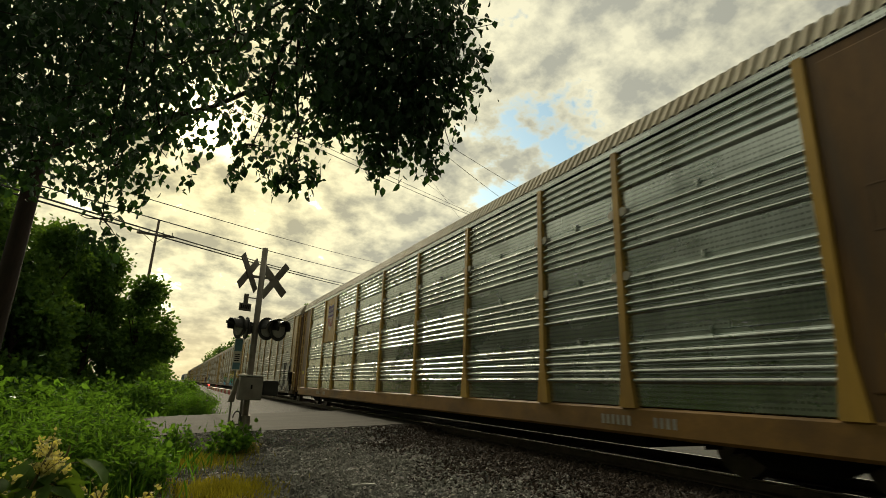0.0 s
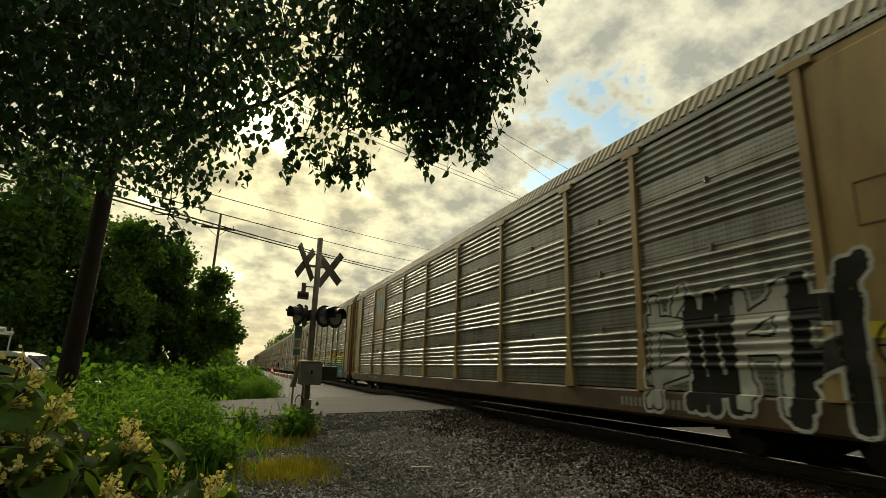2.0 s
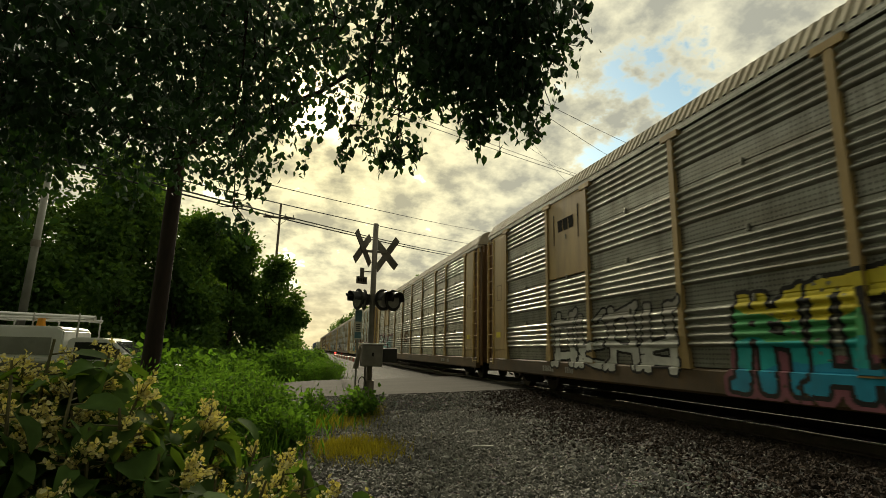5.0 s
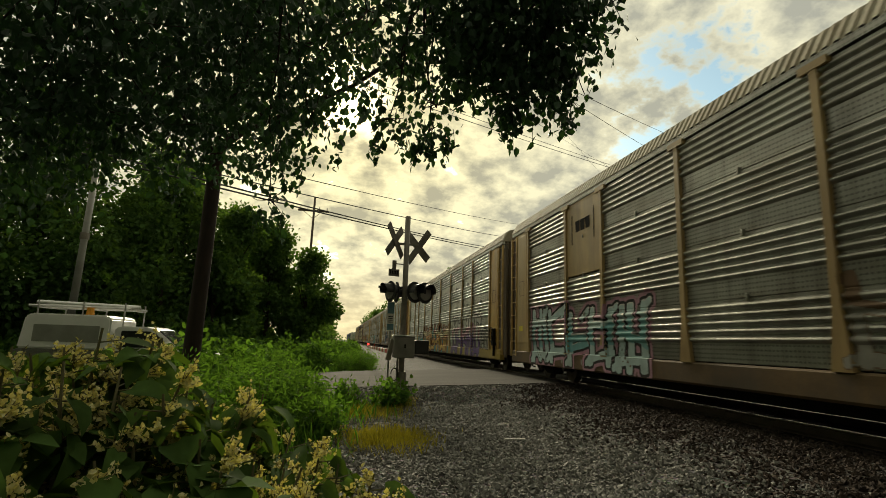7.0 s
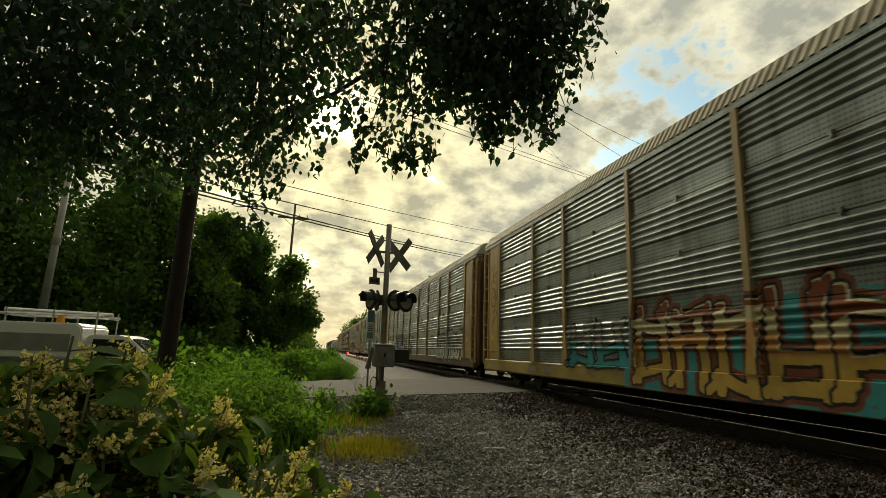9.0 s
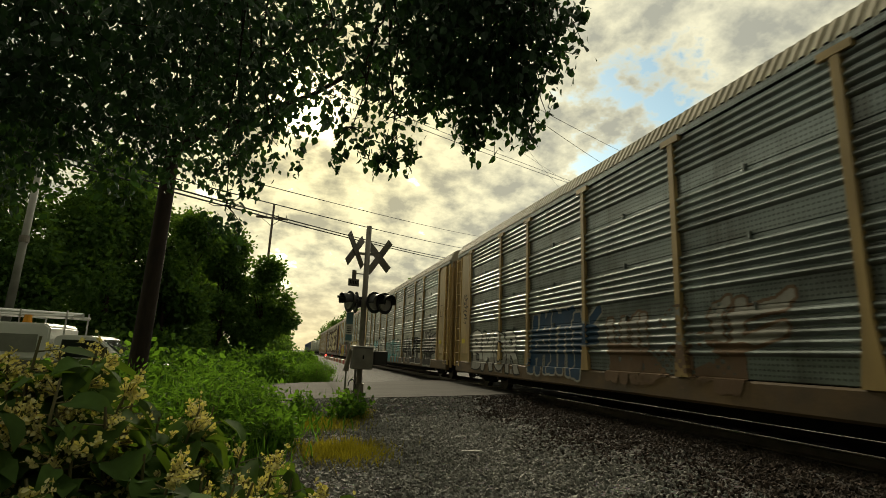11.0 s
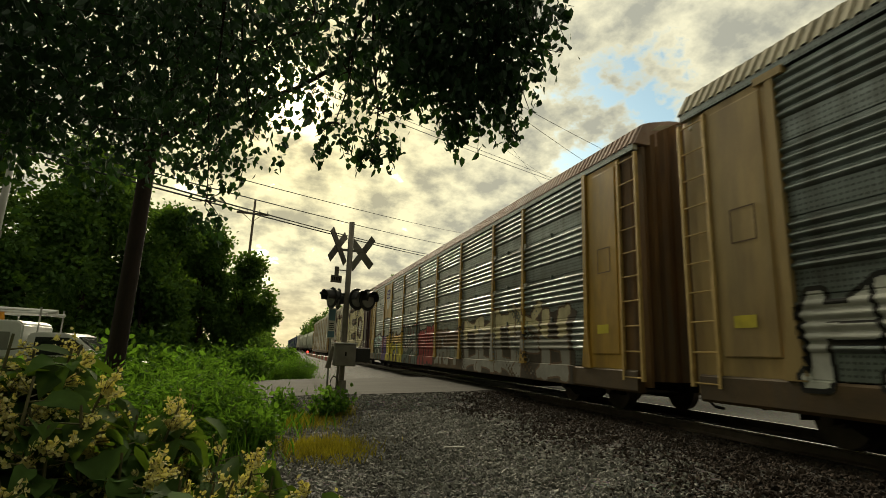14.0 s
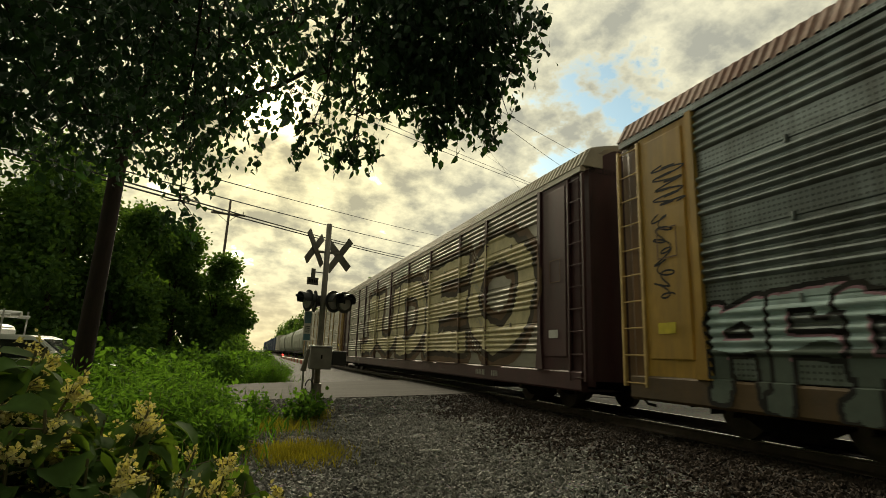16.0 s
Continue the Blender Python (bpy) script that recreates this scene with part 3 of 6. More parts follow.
def grown(mask, n):
    """The mask made fatter by n cells, in a round shape."""
    out = mask
    for i in range(n):
        m = out.copy()
        m[1:] |= out[:-1]
        m[:-1] |= out[1:]
        m[:, 1:] |= out[:, :-1]
        m[:, :-1] |= out[:, 1:]
        if i % 2:
            m[1:, 1:] |= out[:-1, :-1]
            m[:-1, :-1] |= out[1:, 1:]
            m[1:, :-1] |= out[:-1, 1:]
            m[:-1, 1:] |= out[1:, :-1]
        out = m
    return out


def block_letter(rng, u, v, fat):
    """A wild unreadable letter: upright stems tied by slanted strokes, with spiked ends."""
    stems = rng.choice(((0.12, 0.85), (0.15, 0.5, 0.88), (0.2, 0.8), (0.16, )))
    d = None
    strokes = [((x + rng.uniform(-0.06, 0.06), 0.04), (x + rng.uniform(-0.05, 0.10), 0.96), 0.085) for x in stems]
    for h in rng.sample((0.1, 0.36, 0.55, 0.78, 0.9), 2):
        strokes.append(((0.10, h + rng.uniform(-0.1, 0.1)), (0.90, h + rng.uniform(-0.1, 0.16)), 0.06))
    strokes.append(((0.75, 0.9), (1.02, 1.05), 0.05))
    strokes.append(((0.2, 0.12), (-0.02, 0.0), 0.05))
    for a, b, w in strokes:
        one = stroke(u, v, a, b, w * fat)
        d = one if d is None else np.minimum(d, one)
    return d < 0


def spray(car, rng, y0, y1, z0, z1, bands, outline, label, text="", letters=5, halo=None, field=None, shine=None, edge=0.055, fill_of=None, worn=1.75, halo_top=9.0, fat=1.15):
    """Spray paint that lies on the ribs, posts and sill. Letters run from the rear end to the front; bands are fills from the bottom up."""
    step = 0.015 if z1 - z0 < 2.5 else 0.024
    ys = np.arange(y0 - 0.35, y1 + 0.35, step)
    zs = np.arange(max(0.44, z0 - 0.2), z1 + 0.25, step)
    cy, cz = np.meshgrid((ys[:-1] + ys[1:]) / 2, (zs[:-1] + zs[1:]) / 2, indexing="ij")
    wob = 0.5 * np.sin(cy * 2.1 + cz * 3.0 + y0) + 0.3 * np.sin(cz * 5.0 - cy * 3.3 + 1.7) + 0.2 * np.sin(cy * 9.0 + cz * 7.0)
    mats = [outline, halo or outline, field or outline, shine or outline] + list(bands)
    kind = np.full(cy.shape, -1)
    count = len(text) or letters
    wide, tall = (y1 - y0) / count, z1 - z0
    n_edge = max(1, round(edge / step))
    if field:
        mid = np.abs((cy - (y0 + y1) / 2) / ((y1 - y0) / 2 + 0.25))
        kind[(mid < 1.0 + 0.05 * wob) & (cz < z1 - 0.06 + 0.10 * wob) & (mid ** 4 + ((cz - z0) / tall) ** 6 < 1.7)] = 2
    shapes = []
    for i in range(count):
        left = y1 - wide * i
        foot, high = z0 + rng.uniform(0.0, 0.05) * tall, tall * rng.uniform(0.88, 1.0)
        lean = rng.uniform(-0.10, 0.16)
        v = (cz - foot) / high
        u = (left - cy) / (wide * 1.0) + lean * (v - 0.5) + 0.03 * wob
        v = v + 0.03 * wob
        shapes.append(in_glyph(text[i], u, v) if text and text[i] != "*" else block_letter(rng, u, v, fat))
    if halo:
        whole = np.any(shapes, axis=0)
        kind[grown(whole, 2 * n_edge + 1) & (cz < z0 + (halo_top + 0.08 * wob) * tall)] = 1
    for i, m in enumerate(shapes):
        kind[grown(m, n_edge)] = 0
        level = (cz - z0) / tall + 0.10 * wob + rng.uniform(-0.06, 0.06)
        which = np.clip((level * len(bands)).astype(int), 0, len(bands) - 1)
        if fill_of:
            which = np.full(which.shape, fill_of[i % len(fill_of)])
        kind[m] = 4 + which[m]
        if shine:
            inner = m & ~np.roll(m, (2, -2), (0, 1)) & (level > 0.4)
            kind[inner] = 3
    fade = np.sin(cy * 1.3 + y0) + np.sin(cy * 5.1 - cz * 7.7) * 0.5 + np.sin(cy * 31.0) * np.sin(cz * 37.0) * 0.6
    kind[fade > worn] = -1
    ii, jj = np.nonzero(kind >= 0)
    corner = np.stack([np.stack([ys[ii + a], zs[jj + b]], 1) for a, b in ((0, 0), (0, 1), (1, 1), (1, 0))], 1).reshape(-1, 2)
    verts = np.stack([-outer_grid(corner[:, 0], corner[:, 1]) - 0.009, corner[:, 0], corner[:, 1]], 1)
    faces = np.arange(len(verts)).reshape(-1, 4)
    me = mesh_of("graffiti", verts, faces, mats)
    me.polygons.foreach_set("material_index", kind[ii, jj].astype(int).tolist())
    placed("graffiti", me, car, None, label)


def tag(car, rng, y0, y1, z0, z1, mat, label):
    """A thin looping scribble from a spray can, drawn on a flat end panel."""
    bm = bmesh.new()
    n = 150
    f = [rng.uniform(0.8, 1.3) for _ in range(4)]
    pts = []
    for i in range(n + 1):
        t = i / n
        z = z1 + (z0 - z1) * (t + 0.055 * math.sin(t * 44 * f[0]))
        y = (y0 + y1) / 2 + (y1 - y0) / 2 * (0.6 * math.sin(t * 58 * f[1]) + 0.4 * math.sin(t * 23 * f[2] + 1))
        pts.append(Vector((-W - 0.049, y, z)))
    for a, b in zip(pts, pts[1:]):
        d = (b - a).normalized()
        s = Vector((0, -d.z, d.y)) * 0.014
        bm.faces.new([bm.verts.new(p) for p in (a - s - d * 0.008, b - s + d * 0.008, b + s + d * 0.008, a + s - d * 0.008)])
    part("graffiti_tag", bm, mat, car, label)


def paint(name, colour):
    return material("spray_" + name, tuple(0.95 * c for c in colour), 0.65, 0.0, 0.18, 3.0, 40, 0.0, (0.12, 0.10, 0.08), 0.3, spec=0.15)


P_BLACK, P_WHITE, P_GREY = paint("black", (0.025, 0.025, 0.025)), paint("white", (0.62, 0.62, 0.58)), paint("grey", (0.32, 0.31, 0.28))
P_TEAL, P_CYAN, P_PALE = paint("teal", (0.06, 0.30, 0.32)), paint("cyan", (0.22, 0.46, 0.48)), paint("pale_blue", (0.45, 0.58, 0.58))
P_YELLOW, P_GREEN, P_ORANGE = paint("yellow", (0.65, 0.55, 0.06)), paint("green", (0.10, 0.40, 0.16)), paint("orange", (0.60, 0.30, 0.10))
P_RED, P_PURPLE, P_PINK = paint("red", (0.35, 0.05, 0.05)), paint("purple", (0.14, 0.09, 0.24)), paint("pink", (0.45, 0.25, 0.32))
P_BROWN, P_SOOT, P_RUST = paint("brown", (0.17, 0.11, 0.07)), paint("soot", (0.075, 0.06, 0.045)), paint("rust", (0.22, 0.07, 0.035))
P_BLUE, P_TEALB, P_NAVY = paint("blue", (0.03, 0.30, 0.48)), paint("turquoise", (0.03, 0.42, 0.42)), paint("navy", (0.03, 0.07, 0.13))
P_OCHRE, P_CREAM, P_SAGE = paint("ochre", (0.55, 0.36, 0.08)), paint("cream", (0.62, 0.55, 0.34)), paint("sage", (0.12, 0.15, 0.13))
P_MAUVE = paint("mauve", (0.26, 0.10, 0.13))


def side_parts(car, turn, spec, rng, detail):
    """All parts of one side; turn brings the near side round to the far one."""
    sheet, post, end, sill, lad = spec["sheet"], spec["post"], spec["end"], spec["sill"], spec["ladder"]
    at = lambda y, z=0.0, dx=0.0: turn @ pose(-W + dx, y, z)
    logo = spec.get("logo")
    for i in range(9):
        a, b = POSTS[i], POSTS[i + 1]
        narrow = (b - a) < WIDE - 0.2
        if logo and i == 7:
            placed("panel", shared("panel_low", make_panel(b - a, Z0 + 2.02), sheet), car, at((a + b) / 2))
            board = placed("logo_panel", shared("logo_panel", lambda: bm_box((-0.03, -NARROW / 2 + 0.06, Z0 + 2.04), (0.05, NARROW / 2 - 0.06, Z1), 0.01), post), car, at((a + b) / 2), "plain painted panel between posts")
            if detail:
                logo(board)
        else:
            placed("panel", shared("panel_narrow" if narrow else "panel_wide", make_panel(b - a), sheet), car, at((a + b) / 2))
    for y in POSTS:
        placed("post", shared("post_cap" if spec.get("caps") else "post", make_post if spec.get("caps") else make_post_plain, post), car, at(y))
    placed("sill", shared("sill", make_sill, sill), car, turn @ pose(-W, 0, 0))
    placed("top_chord", shared("top_chord", make_chord, sheet), car, turn @ pose(-W, 0, 0))
    for s in (-1, 1):
        y = s * (BODY / 2 - END + 0.62)
        placed("end_panel", shared("end_panel", make_end_panel, end), car, at(y))
        placed("end_recess", shared("end_recess", make_end_recess, spec["door"]), car, at(s * (BODY / 2 - 0.36)))
        placed("ladder", shared("ladder", make_ladder, lad), car, at(s * (BODY / 2 - 0.32)))
        placed("warning_plate", shared("warning_plate", make_bar(0.36, 0.17), spec.get("plate", P_YELLOW)), car, at(y + 0.05, 1.55, -0.05), "small yellow plate")
        if detail:
            placed("stencil_box", shared("stencil_box", lambda: frame_bars(0.42, 0.5, 0.018), P_BROWN), car, at(y - 0.03, 2.9, -0.05), "thin stencilled frame")
    if detail:
        # reporting marks: plain bars
        for y0, count, w, h, z in ((8.2, 4, 0.12, 0.19, 0.62), (9.2, 6, 0.12, 0.19, 0.62), (-10.2, 4, 0.1, 0.16, 0.62), (-9.4, 6, 0.1, 0.16, 0.62)):
            for i in range(count):
                placed("mark", shared("mark", make_bar(0.06, 0.14), P_GREY), car, at(y0 + i * 0.105, z, -0.052), "pale stencilled bar")
        for i, y in enumerate(POSTS[:-1]):
            for s in range(1, 4):
                z = Z0 + s * (Z1 - Z0) / 4
                placed("clip", shared("clip", lambda: bm_box((-0.045, -0.018, -0.055), (0.0, 0.018, 0.055), 0.008), sheet), car, at((y + POSTS[i + 1]) / 2, z))
    if spec.get("brackets"):
        for y in POSTS[1:-1]:
            for z in (Z0 + 1.95, Z0 + 3.0):
                for s in (-1, 1):
                    placed("bracket", shared("bracket", lambda: bm_tube((-0.06, 0, 0), (0.0, 0, 0), 0.075, sides=10), GALV_PALE), car, at(y + s * 0.115, z), "round galvanised bracket")


def frame_bars(w, h, t):
    bm = bm_box((-0.004, -w / 2, -h / 2), (0, w / 2, -h / 2 + t))
    bm_box((-0.004, -w / 2, h / 2 - t), (0, w / 2, h / 2), 0, bm)
    bm_box((-0.004, -w / 2, -h / 2 + t), (0, -w / 2 + t, h / 2 - t), 0, bm)
    bm_box((-0.004, w / 2 - t, -h / 2 + t), (0, w / 2, h / 2 - t), 0, bm)
    return bm


def logo_shield(board):
    out = [(-0.42, 0.52), (-0.3, 0.60), (0, 0.52), (0.3, 0.60), (0.42, 0.52), (0.47, 0.1), (0.40, -0.35), (0.22, -0.52), (0, -0.62), (-0.22, -0.52), (-0.40, -0.35), (-0.47, 0.1)]
    zc = Z0 + 3.15
    part("shield", bm_prism([(y, z + zc) for y, z in out], 0, -0.036, -0.031), WHITE_PAINT, board, "pale shield shape")
    top = [(-0.42, 0.50), (-0.3, 0.58), (0, 0.50), (0.3, 0.58), (0.42, 0.50), (0.45, 0.02), (-0.45, 0.02)]
    part("shield_top", bm_prism([(y * 0.96, z + zc) for y, z in top], 0, -0.040, -0.0365), P_PURPLE, board, "dark upper field of the shield")
    for i, z in enumerate((0.36, 0.17)):
        for j in range(5 if i == 0 else 6):
            part("letter_bar", bm_box((-0.043, -0.33 + j * 0.13, zc + z - 0.07), (-0.0405, -0.25 + j * 0.13, zc + z + 0.06)), P_WHITE, board, "white bar")


def logo_stripes(board):
    logo_shield(board)
    zc = Z0 + 3.15
    for j in range(4):
        part("stripe", bm_box((-0.041, -0.36 + j * 0.21, zc - 0.42), (-0.0365, -0.27 + j * 0.21, zc - 0.02)), P_RED, board, "faded red stripe")


def logo_block(board):
    zc = Z0 + 3.35
    for j in range(3):
        part("letter_block", bm_prism([(-0.40 + j * 0.28, zc - 0.15), (-0.40 + j * 0.28 + 0.22, zc - 0.15), (-0.34 + j * 0.28 + 0.20, zc + 0.15), (-0.40 + j * 0.28, zc + 0.15)], 0, -0.036, -0.031), CAR_DARK, board, "dark slanted block")
    for y in (-0.62, 0.62):
        part("rule", bm_box((-0.036, y - 0.02, zc - 0.45), (-0.031, y + 0.02, zc + 0.35)), CAR_DARK, board, "dark rule")


def logo_patch(board):
    zc = Z0 + 3.2
    out = [(-0.5, -0.42), (-0.2, -0.5), (0.3, -0.46), (0.52, -0.25), (0.5, 0.45), (0.1, 0.42), (-0.3, 0.5), (-0.52, 0.38)]
    part("patch", bm_prism([(y, z + zc) for y, z in out], 0, -0.036, -0.031), P_PALE, board, "peeling pale patch")
    rng = random.Random(3)
    for i in range(7):
        a = rng.uniform(0, 6.28)
        part("crack", bm_prism([(0.0, zc), (0.02, zc + 0.01), (0.4 * math.cos(a), zc + 0.36 * math.sin(a))], 0, -0.039, -0.0365), P_BLACK, board, "dark crack")


def build_autorack(name, spec, label, detail=True):
    rng = random.Random(spec.get("seed", 1))
    car = empty(name)
    tagged(car, label, "rail car", "cars of the freight train")
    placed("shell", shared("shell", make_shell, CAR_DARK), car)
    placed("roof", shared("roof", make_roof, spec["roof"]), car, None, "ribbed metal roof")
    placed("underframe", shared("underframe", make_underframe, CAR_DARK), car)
    side_parts(car, Matrix.Identity(4), spec, rng, detail)
    side_parts(car, pose(0, 0, 0, 0, 0, 180), spec, rng, False)
    for s, turn in ((1, Matrix.Identity(4)), (-1, pose(0, 0, 0, 0, 0, 180))):
        for mirror in (1, -1):
            key = "end_door_ribbed" if spec.get("ribbed") else "end_door"
            door = placed("end_door", shared(key, make_end_door(spec.get("ribbed")), spec["door"]), car, turn @ pose(0, BODY / 2 - 0.28, 0) @ Matrix.Diagonal((mirror, 1, 1, 1)))
            placed("end_cap", shared("end_cap", make_end_cap, WHITE_PAINT), door, None, "pale upper band")
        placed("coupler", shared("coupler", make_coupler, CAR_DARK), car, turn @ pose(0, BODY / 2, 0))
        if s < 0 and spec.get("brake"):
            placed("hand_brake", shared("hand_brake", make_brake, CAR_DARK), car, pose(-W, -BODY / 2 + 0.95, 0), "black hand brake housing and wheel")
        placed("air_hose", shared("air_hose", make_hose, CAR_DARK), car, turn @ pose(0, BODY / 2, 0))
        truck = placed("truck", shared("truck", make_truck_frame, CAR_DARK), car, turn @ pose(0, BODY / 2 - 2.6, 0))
        for y in (-0.88, 0.88):
            placed("axle", shared("axle", make_axle, WHEEL_STEEL), truck, pose(0, y, 0))
            for x in (-0.78, 0.78):
                placed("wheel", shared("wheel", make_wheel, WHEEL_STEEL), truck, pose(x, y, 0, 0, 0, 0 if x < 0 else 180))
    return car


def end_text(car, mat):
    """The height warning lettered on the front end."""
    for s in (1, ):
        cu = bpy.data.curves.new("end_lettering", "FONT")
        cu.body, cu.size, cu.extrude = "EXCESS HEIGHT CAR", 0.17, 0.002
        cu.materials.append(mat)
        cu.align_x = "CENTER"
        ob = new("end_lettering", cu)
        ob.parent = car
        ob.matrix_basis = pose(-0.62, -BODY / 2 - 0.012, 4.83, 90, 0, 0)
        ob["label"] = "black stencilled warning lettering"


def build_hopper(name, label):
    car = empty(name)
    tagged(car, label, "rail car", "cars of the freight train")
    hl = 9.0
    out = [(-1.0, 0.95), (-1.45, 1.5), (-1.58, 2.4), (-1.55, 3.3), (-1.3, 3.95), (-0.7, 4.3), (0.7, 4.3), (1.3, 3.95), (1.55, 3.3), (1.58, 2.4), (1.45, 1.5), (1.0, 0.95)]
    part("tank", bm_prism(out, 1, -hl + 0.6, hl - 0.6), HOPPER_GREY, car, "pale rounded hopper body", smooth=False)
    for y in np.linspace(-hl + 0.7, hl - 0.7, 5):
        part("rib", bm_prism([(x * 1.02, 2.6 + (z - 2.6) * 1.02) for x, z in out], 1, y - 0.05, y + 0.05), HOPPER_GREY, car)
    part("underframe", bm_box((-1.4, -hl, 0.75), (1.4, hl, 1.0), 0.03), CAR_DARK, car)
    part("walkway", bm_box((-0.6, -hl + 0.5, 4.32), (0.6, hl - 0.5, 4.38)), MAST_METAL, car)
    for s in (-1, 1):
        part("end_frame", bm_box((-1.4, s * hl - 0.08, 0.95), (1.4, s * hl + 0.08, 3.4), 0.03), HOPPER_GREY, car)
        truck = placed("truck", shared("truck", make_truck_frame, CAR_DARK), car, pose(0, s * (hl - 1.8), 0))
        for y in (-0.88, 0.88):
            for x in (-0.78, 0.78):
                placed("wheel", shared("wheel", make_wheel, WHEEL_STEEL), truck, pose(x, y, 0, 0, 0, 0 if x < 0 else 180))
    return car


def build_boxcar(name, mat, label):
    car = empty(name)
    tagged(car, label, "rail car", "cars of the freight train")
    hl = 8.6
    bm = bm_box((-1.5, -hl, 1.0), (1.5, hl, 4.5), 0.05)
    for y in np.arange(-hl + 0.5, hl, 0.9):
        bm_box((-1.56, y - 0.06, 1.05), (1.56, y + 0.06, 4.45), 0, bm)
    part("body", bm, mat, car)
    part("door", bm_box((-1.6, -1.5, 1.05), (-1.5, 1.5, 4.3), 0.02), mat, car)
    part("underframe", bm_box((-1.3, -hl - 0.2, 0.75), (1.3, hl + 0.2, 1.0)), CAR_DARK, car)
    for s in (-1, 1):
        truck = placed("truck", shared("truck", make_truck_frame, CAR_DARK), car, pose(0, s * (hl - 1.8), 0))
        for y in (-0.88, 0.88):
            for x in (-0.78, 0.78):
                placed("wheel", shared("wheel", make_wheel, WHEEL_STEEL), truck, pose(x, y, 0, 0, 0, 0 if x < 0 else 180))
    return car


def spec(sheet, post, end, roof=ROOF_METAL, door=BROWN, sill=SILL_PAINT, ladder=LADDER_PAINT, **more):
    return dict(sheet=sheet, post=post, end=end, roof=roof, door=door, sill=sill, ladder=ladder, **more)


TRAIN = []      # (car, y of its middle at 0 s)


def middle(i):
    return REAR_AT_ZERO + PITCH * i - BODY / 2


def build_train():
    rng = random.Random(21)
    c0 = build_autorack("autorack_car", spec(GALV_BRIGHT, YELLOW, BROWN, sill=SILL_AMBER, logo=logo_stripes, brackets=True, seed=2), "yellow autorack car with bright ribbed galvanised sides")
    end_text(c0, P_BLACK)
    c1 = build_autorack("autorack_car", spec(GALV_TAN, YELLOW_FADED, YELLOW_FADED, logo=logo_patch, caps=True, brake=True, seed=3), "dusty tan autorack car with white graffiti near its front")
    end_text(c1, P_BLACK)
    spray(c1, rng, -12.7, -9.5, 0.62, 2.2, (P_BLACK, P_WHITE, P_GREY), P_BLACK, "black and white graffiti with white outlines", letters=4, halo=P_WHITE, edge=0.025, fat=1.3, fill_of=(1, 0, 1, 0))
    c2 = build_autorack("autorack_car", spec(GALV_TAN, YELLOW_FADED, YELLOW_FADED, caps=True, logo=logo_block, seed=4), "dusty tan autorack car with rainbow graffiti along the bottom")
    end_text(c2, P_BLACK)
    spray(c2, rng, -12.1, -4.9, 0.52, 2.0, (P_BLUE, P_TEALB, P_GREEN, P_YELLOW, P_YELLOW), P_BLACK, "yellow, green and blue graffiti with black outlines", letters=7, halo=P_MAUVE, halo_top=0.4)
    spray(c2, rng, -1.3, 3.4, 0.55, 1.85, (P_BLUE, P_TEALB, P_GREEN, P_YELLOW), P_BLACK, "yellow, green and teal graffiti", letters=4, halo=P_MAUVE, halo_top=0.4)
    spray(c2, rng, 4.5, 9.2, 0.72, 1.95, (P_WHITE, P_GREY), P_BLACK, "white graffiti", letters=4, edge=0.05)
    c3 = build_autorack("autorack_car", spec(GALV_TAN, YELLOW_FADED, YELLOW_FADED, logo=logo_block, caps=True, seed=5), "weathered autorack car with pale blue graffiti near its rear")
    spray(c3, rng, 5.6, 12.0, 0.55, 2.0, (P_PALE, P_CYAN, P_PALE), P_BLACK, "pale blue graffiti with black outlines", letters=5, halo=P_PINK, edge=0.06, shine=P_WHITE)
    spray(c3, rng, -2.2, 1.4, 0.9, 2.1, (P_GREY, P_BROWN), P_BROWN, "faint worn graffiti", letters=4, edge=0.02, worn=0.3)
    c4 = build_autorack("autorack_car", spec(GALV_GREY, YELLOW_FADED, YELLOW, door=DOOR_GREY, ribbed=True, sill=SILL_YELLOW, brake=True, seed=6), "grey autorack car with purple and orange graffiti")
    spray(c4, rng, -10.9, -5.1, 0.50, 2.25, (P_PURPLE, P_PURPLE, P_PINK, P_WHITE), P_BLACK, "purple graffiti with pale outlines", letters=5, halo=P_GREY, shine=P_WHITE, edge=0.045)
    spray(c4, rng, -12.3, -11.0, 0.85, 1.6, (P_GREY, ), P_BLACK, "small black outlined tag", letters=3, edge=0.045)
    spray(c4, rng, -3.9, 4.4, 0.55, 1.95, (P_OCHRE, P_OCHRE, P_ORANGE, P_CREAM, P_RUST), P_BLACK, "orange and cream graffiti on a teal ground", letters=8, halo=P_RUST, field=P_TEAL, edge=0.045, shine=P_CREAM)
    spray(c4, rng, 4.7, 7.2, 0.8, 1.75, (P_TEAL, P_GREY), P_BLACK, "dark blue-grey graffiti", letters=2, edge=0.05)
    c5 = build_autorack("autorack_car", spec(GALV_DARK, YELLOW_FADED, YELLOW_FADED, caps=True, seed=7), "dark autorack car with white and dark blue graffiti")
    spray(c5, rng, -12.2, -7.4, 0.75, 1.9, (P_WHITE, P_GREY), P_BLACK, "white block graffiti", letters=5, fat=1.6, edge=0.05)
    spray(c5, rng, 7.9, 12.0, 0.55, 1.85, (P_GREY, P_WHITE, P_WHITE), P_BLACK, "white and grey graffiti with black outlines", text="BMOR", edge=0.05)
    spray(c5, rng, 3.9, 7.2, 0.7, 2.1, (P_NAVY, P_NAVY), P_GREY, "dark blue graffiti with pale outlines", letters=3, fat=1.6, edge=0.04)
    spray(c5, rng, -0.5, 3.6, 0.7, 1.9, (P_BROWN, P_GREY), P_BROWN, "faded brown graffiti", letters=4, edge=0.04, worn=1.0)
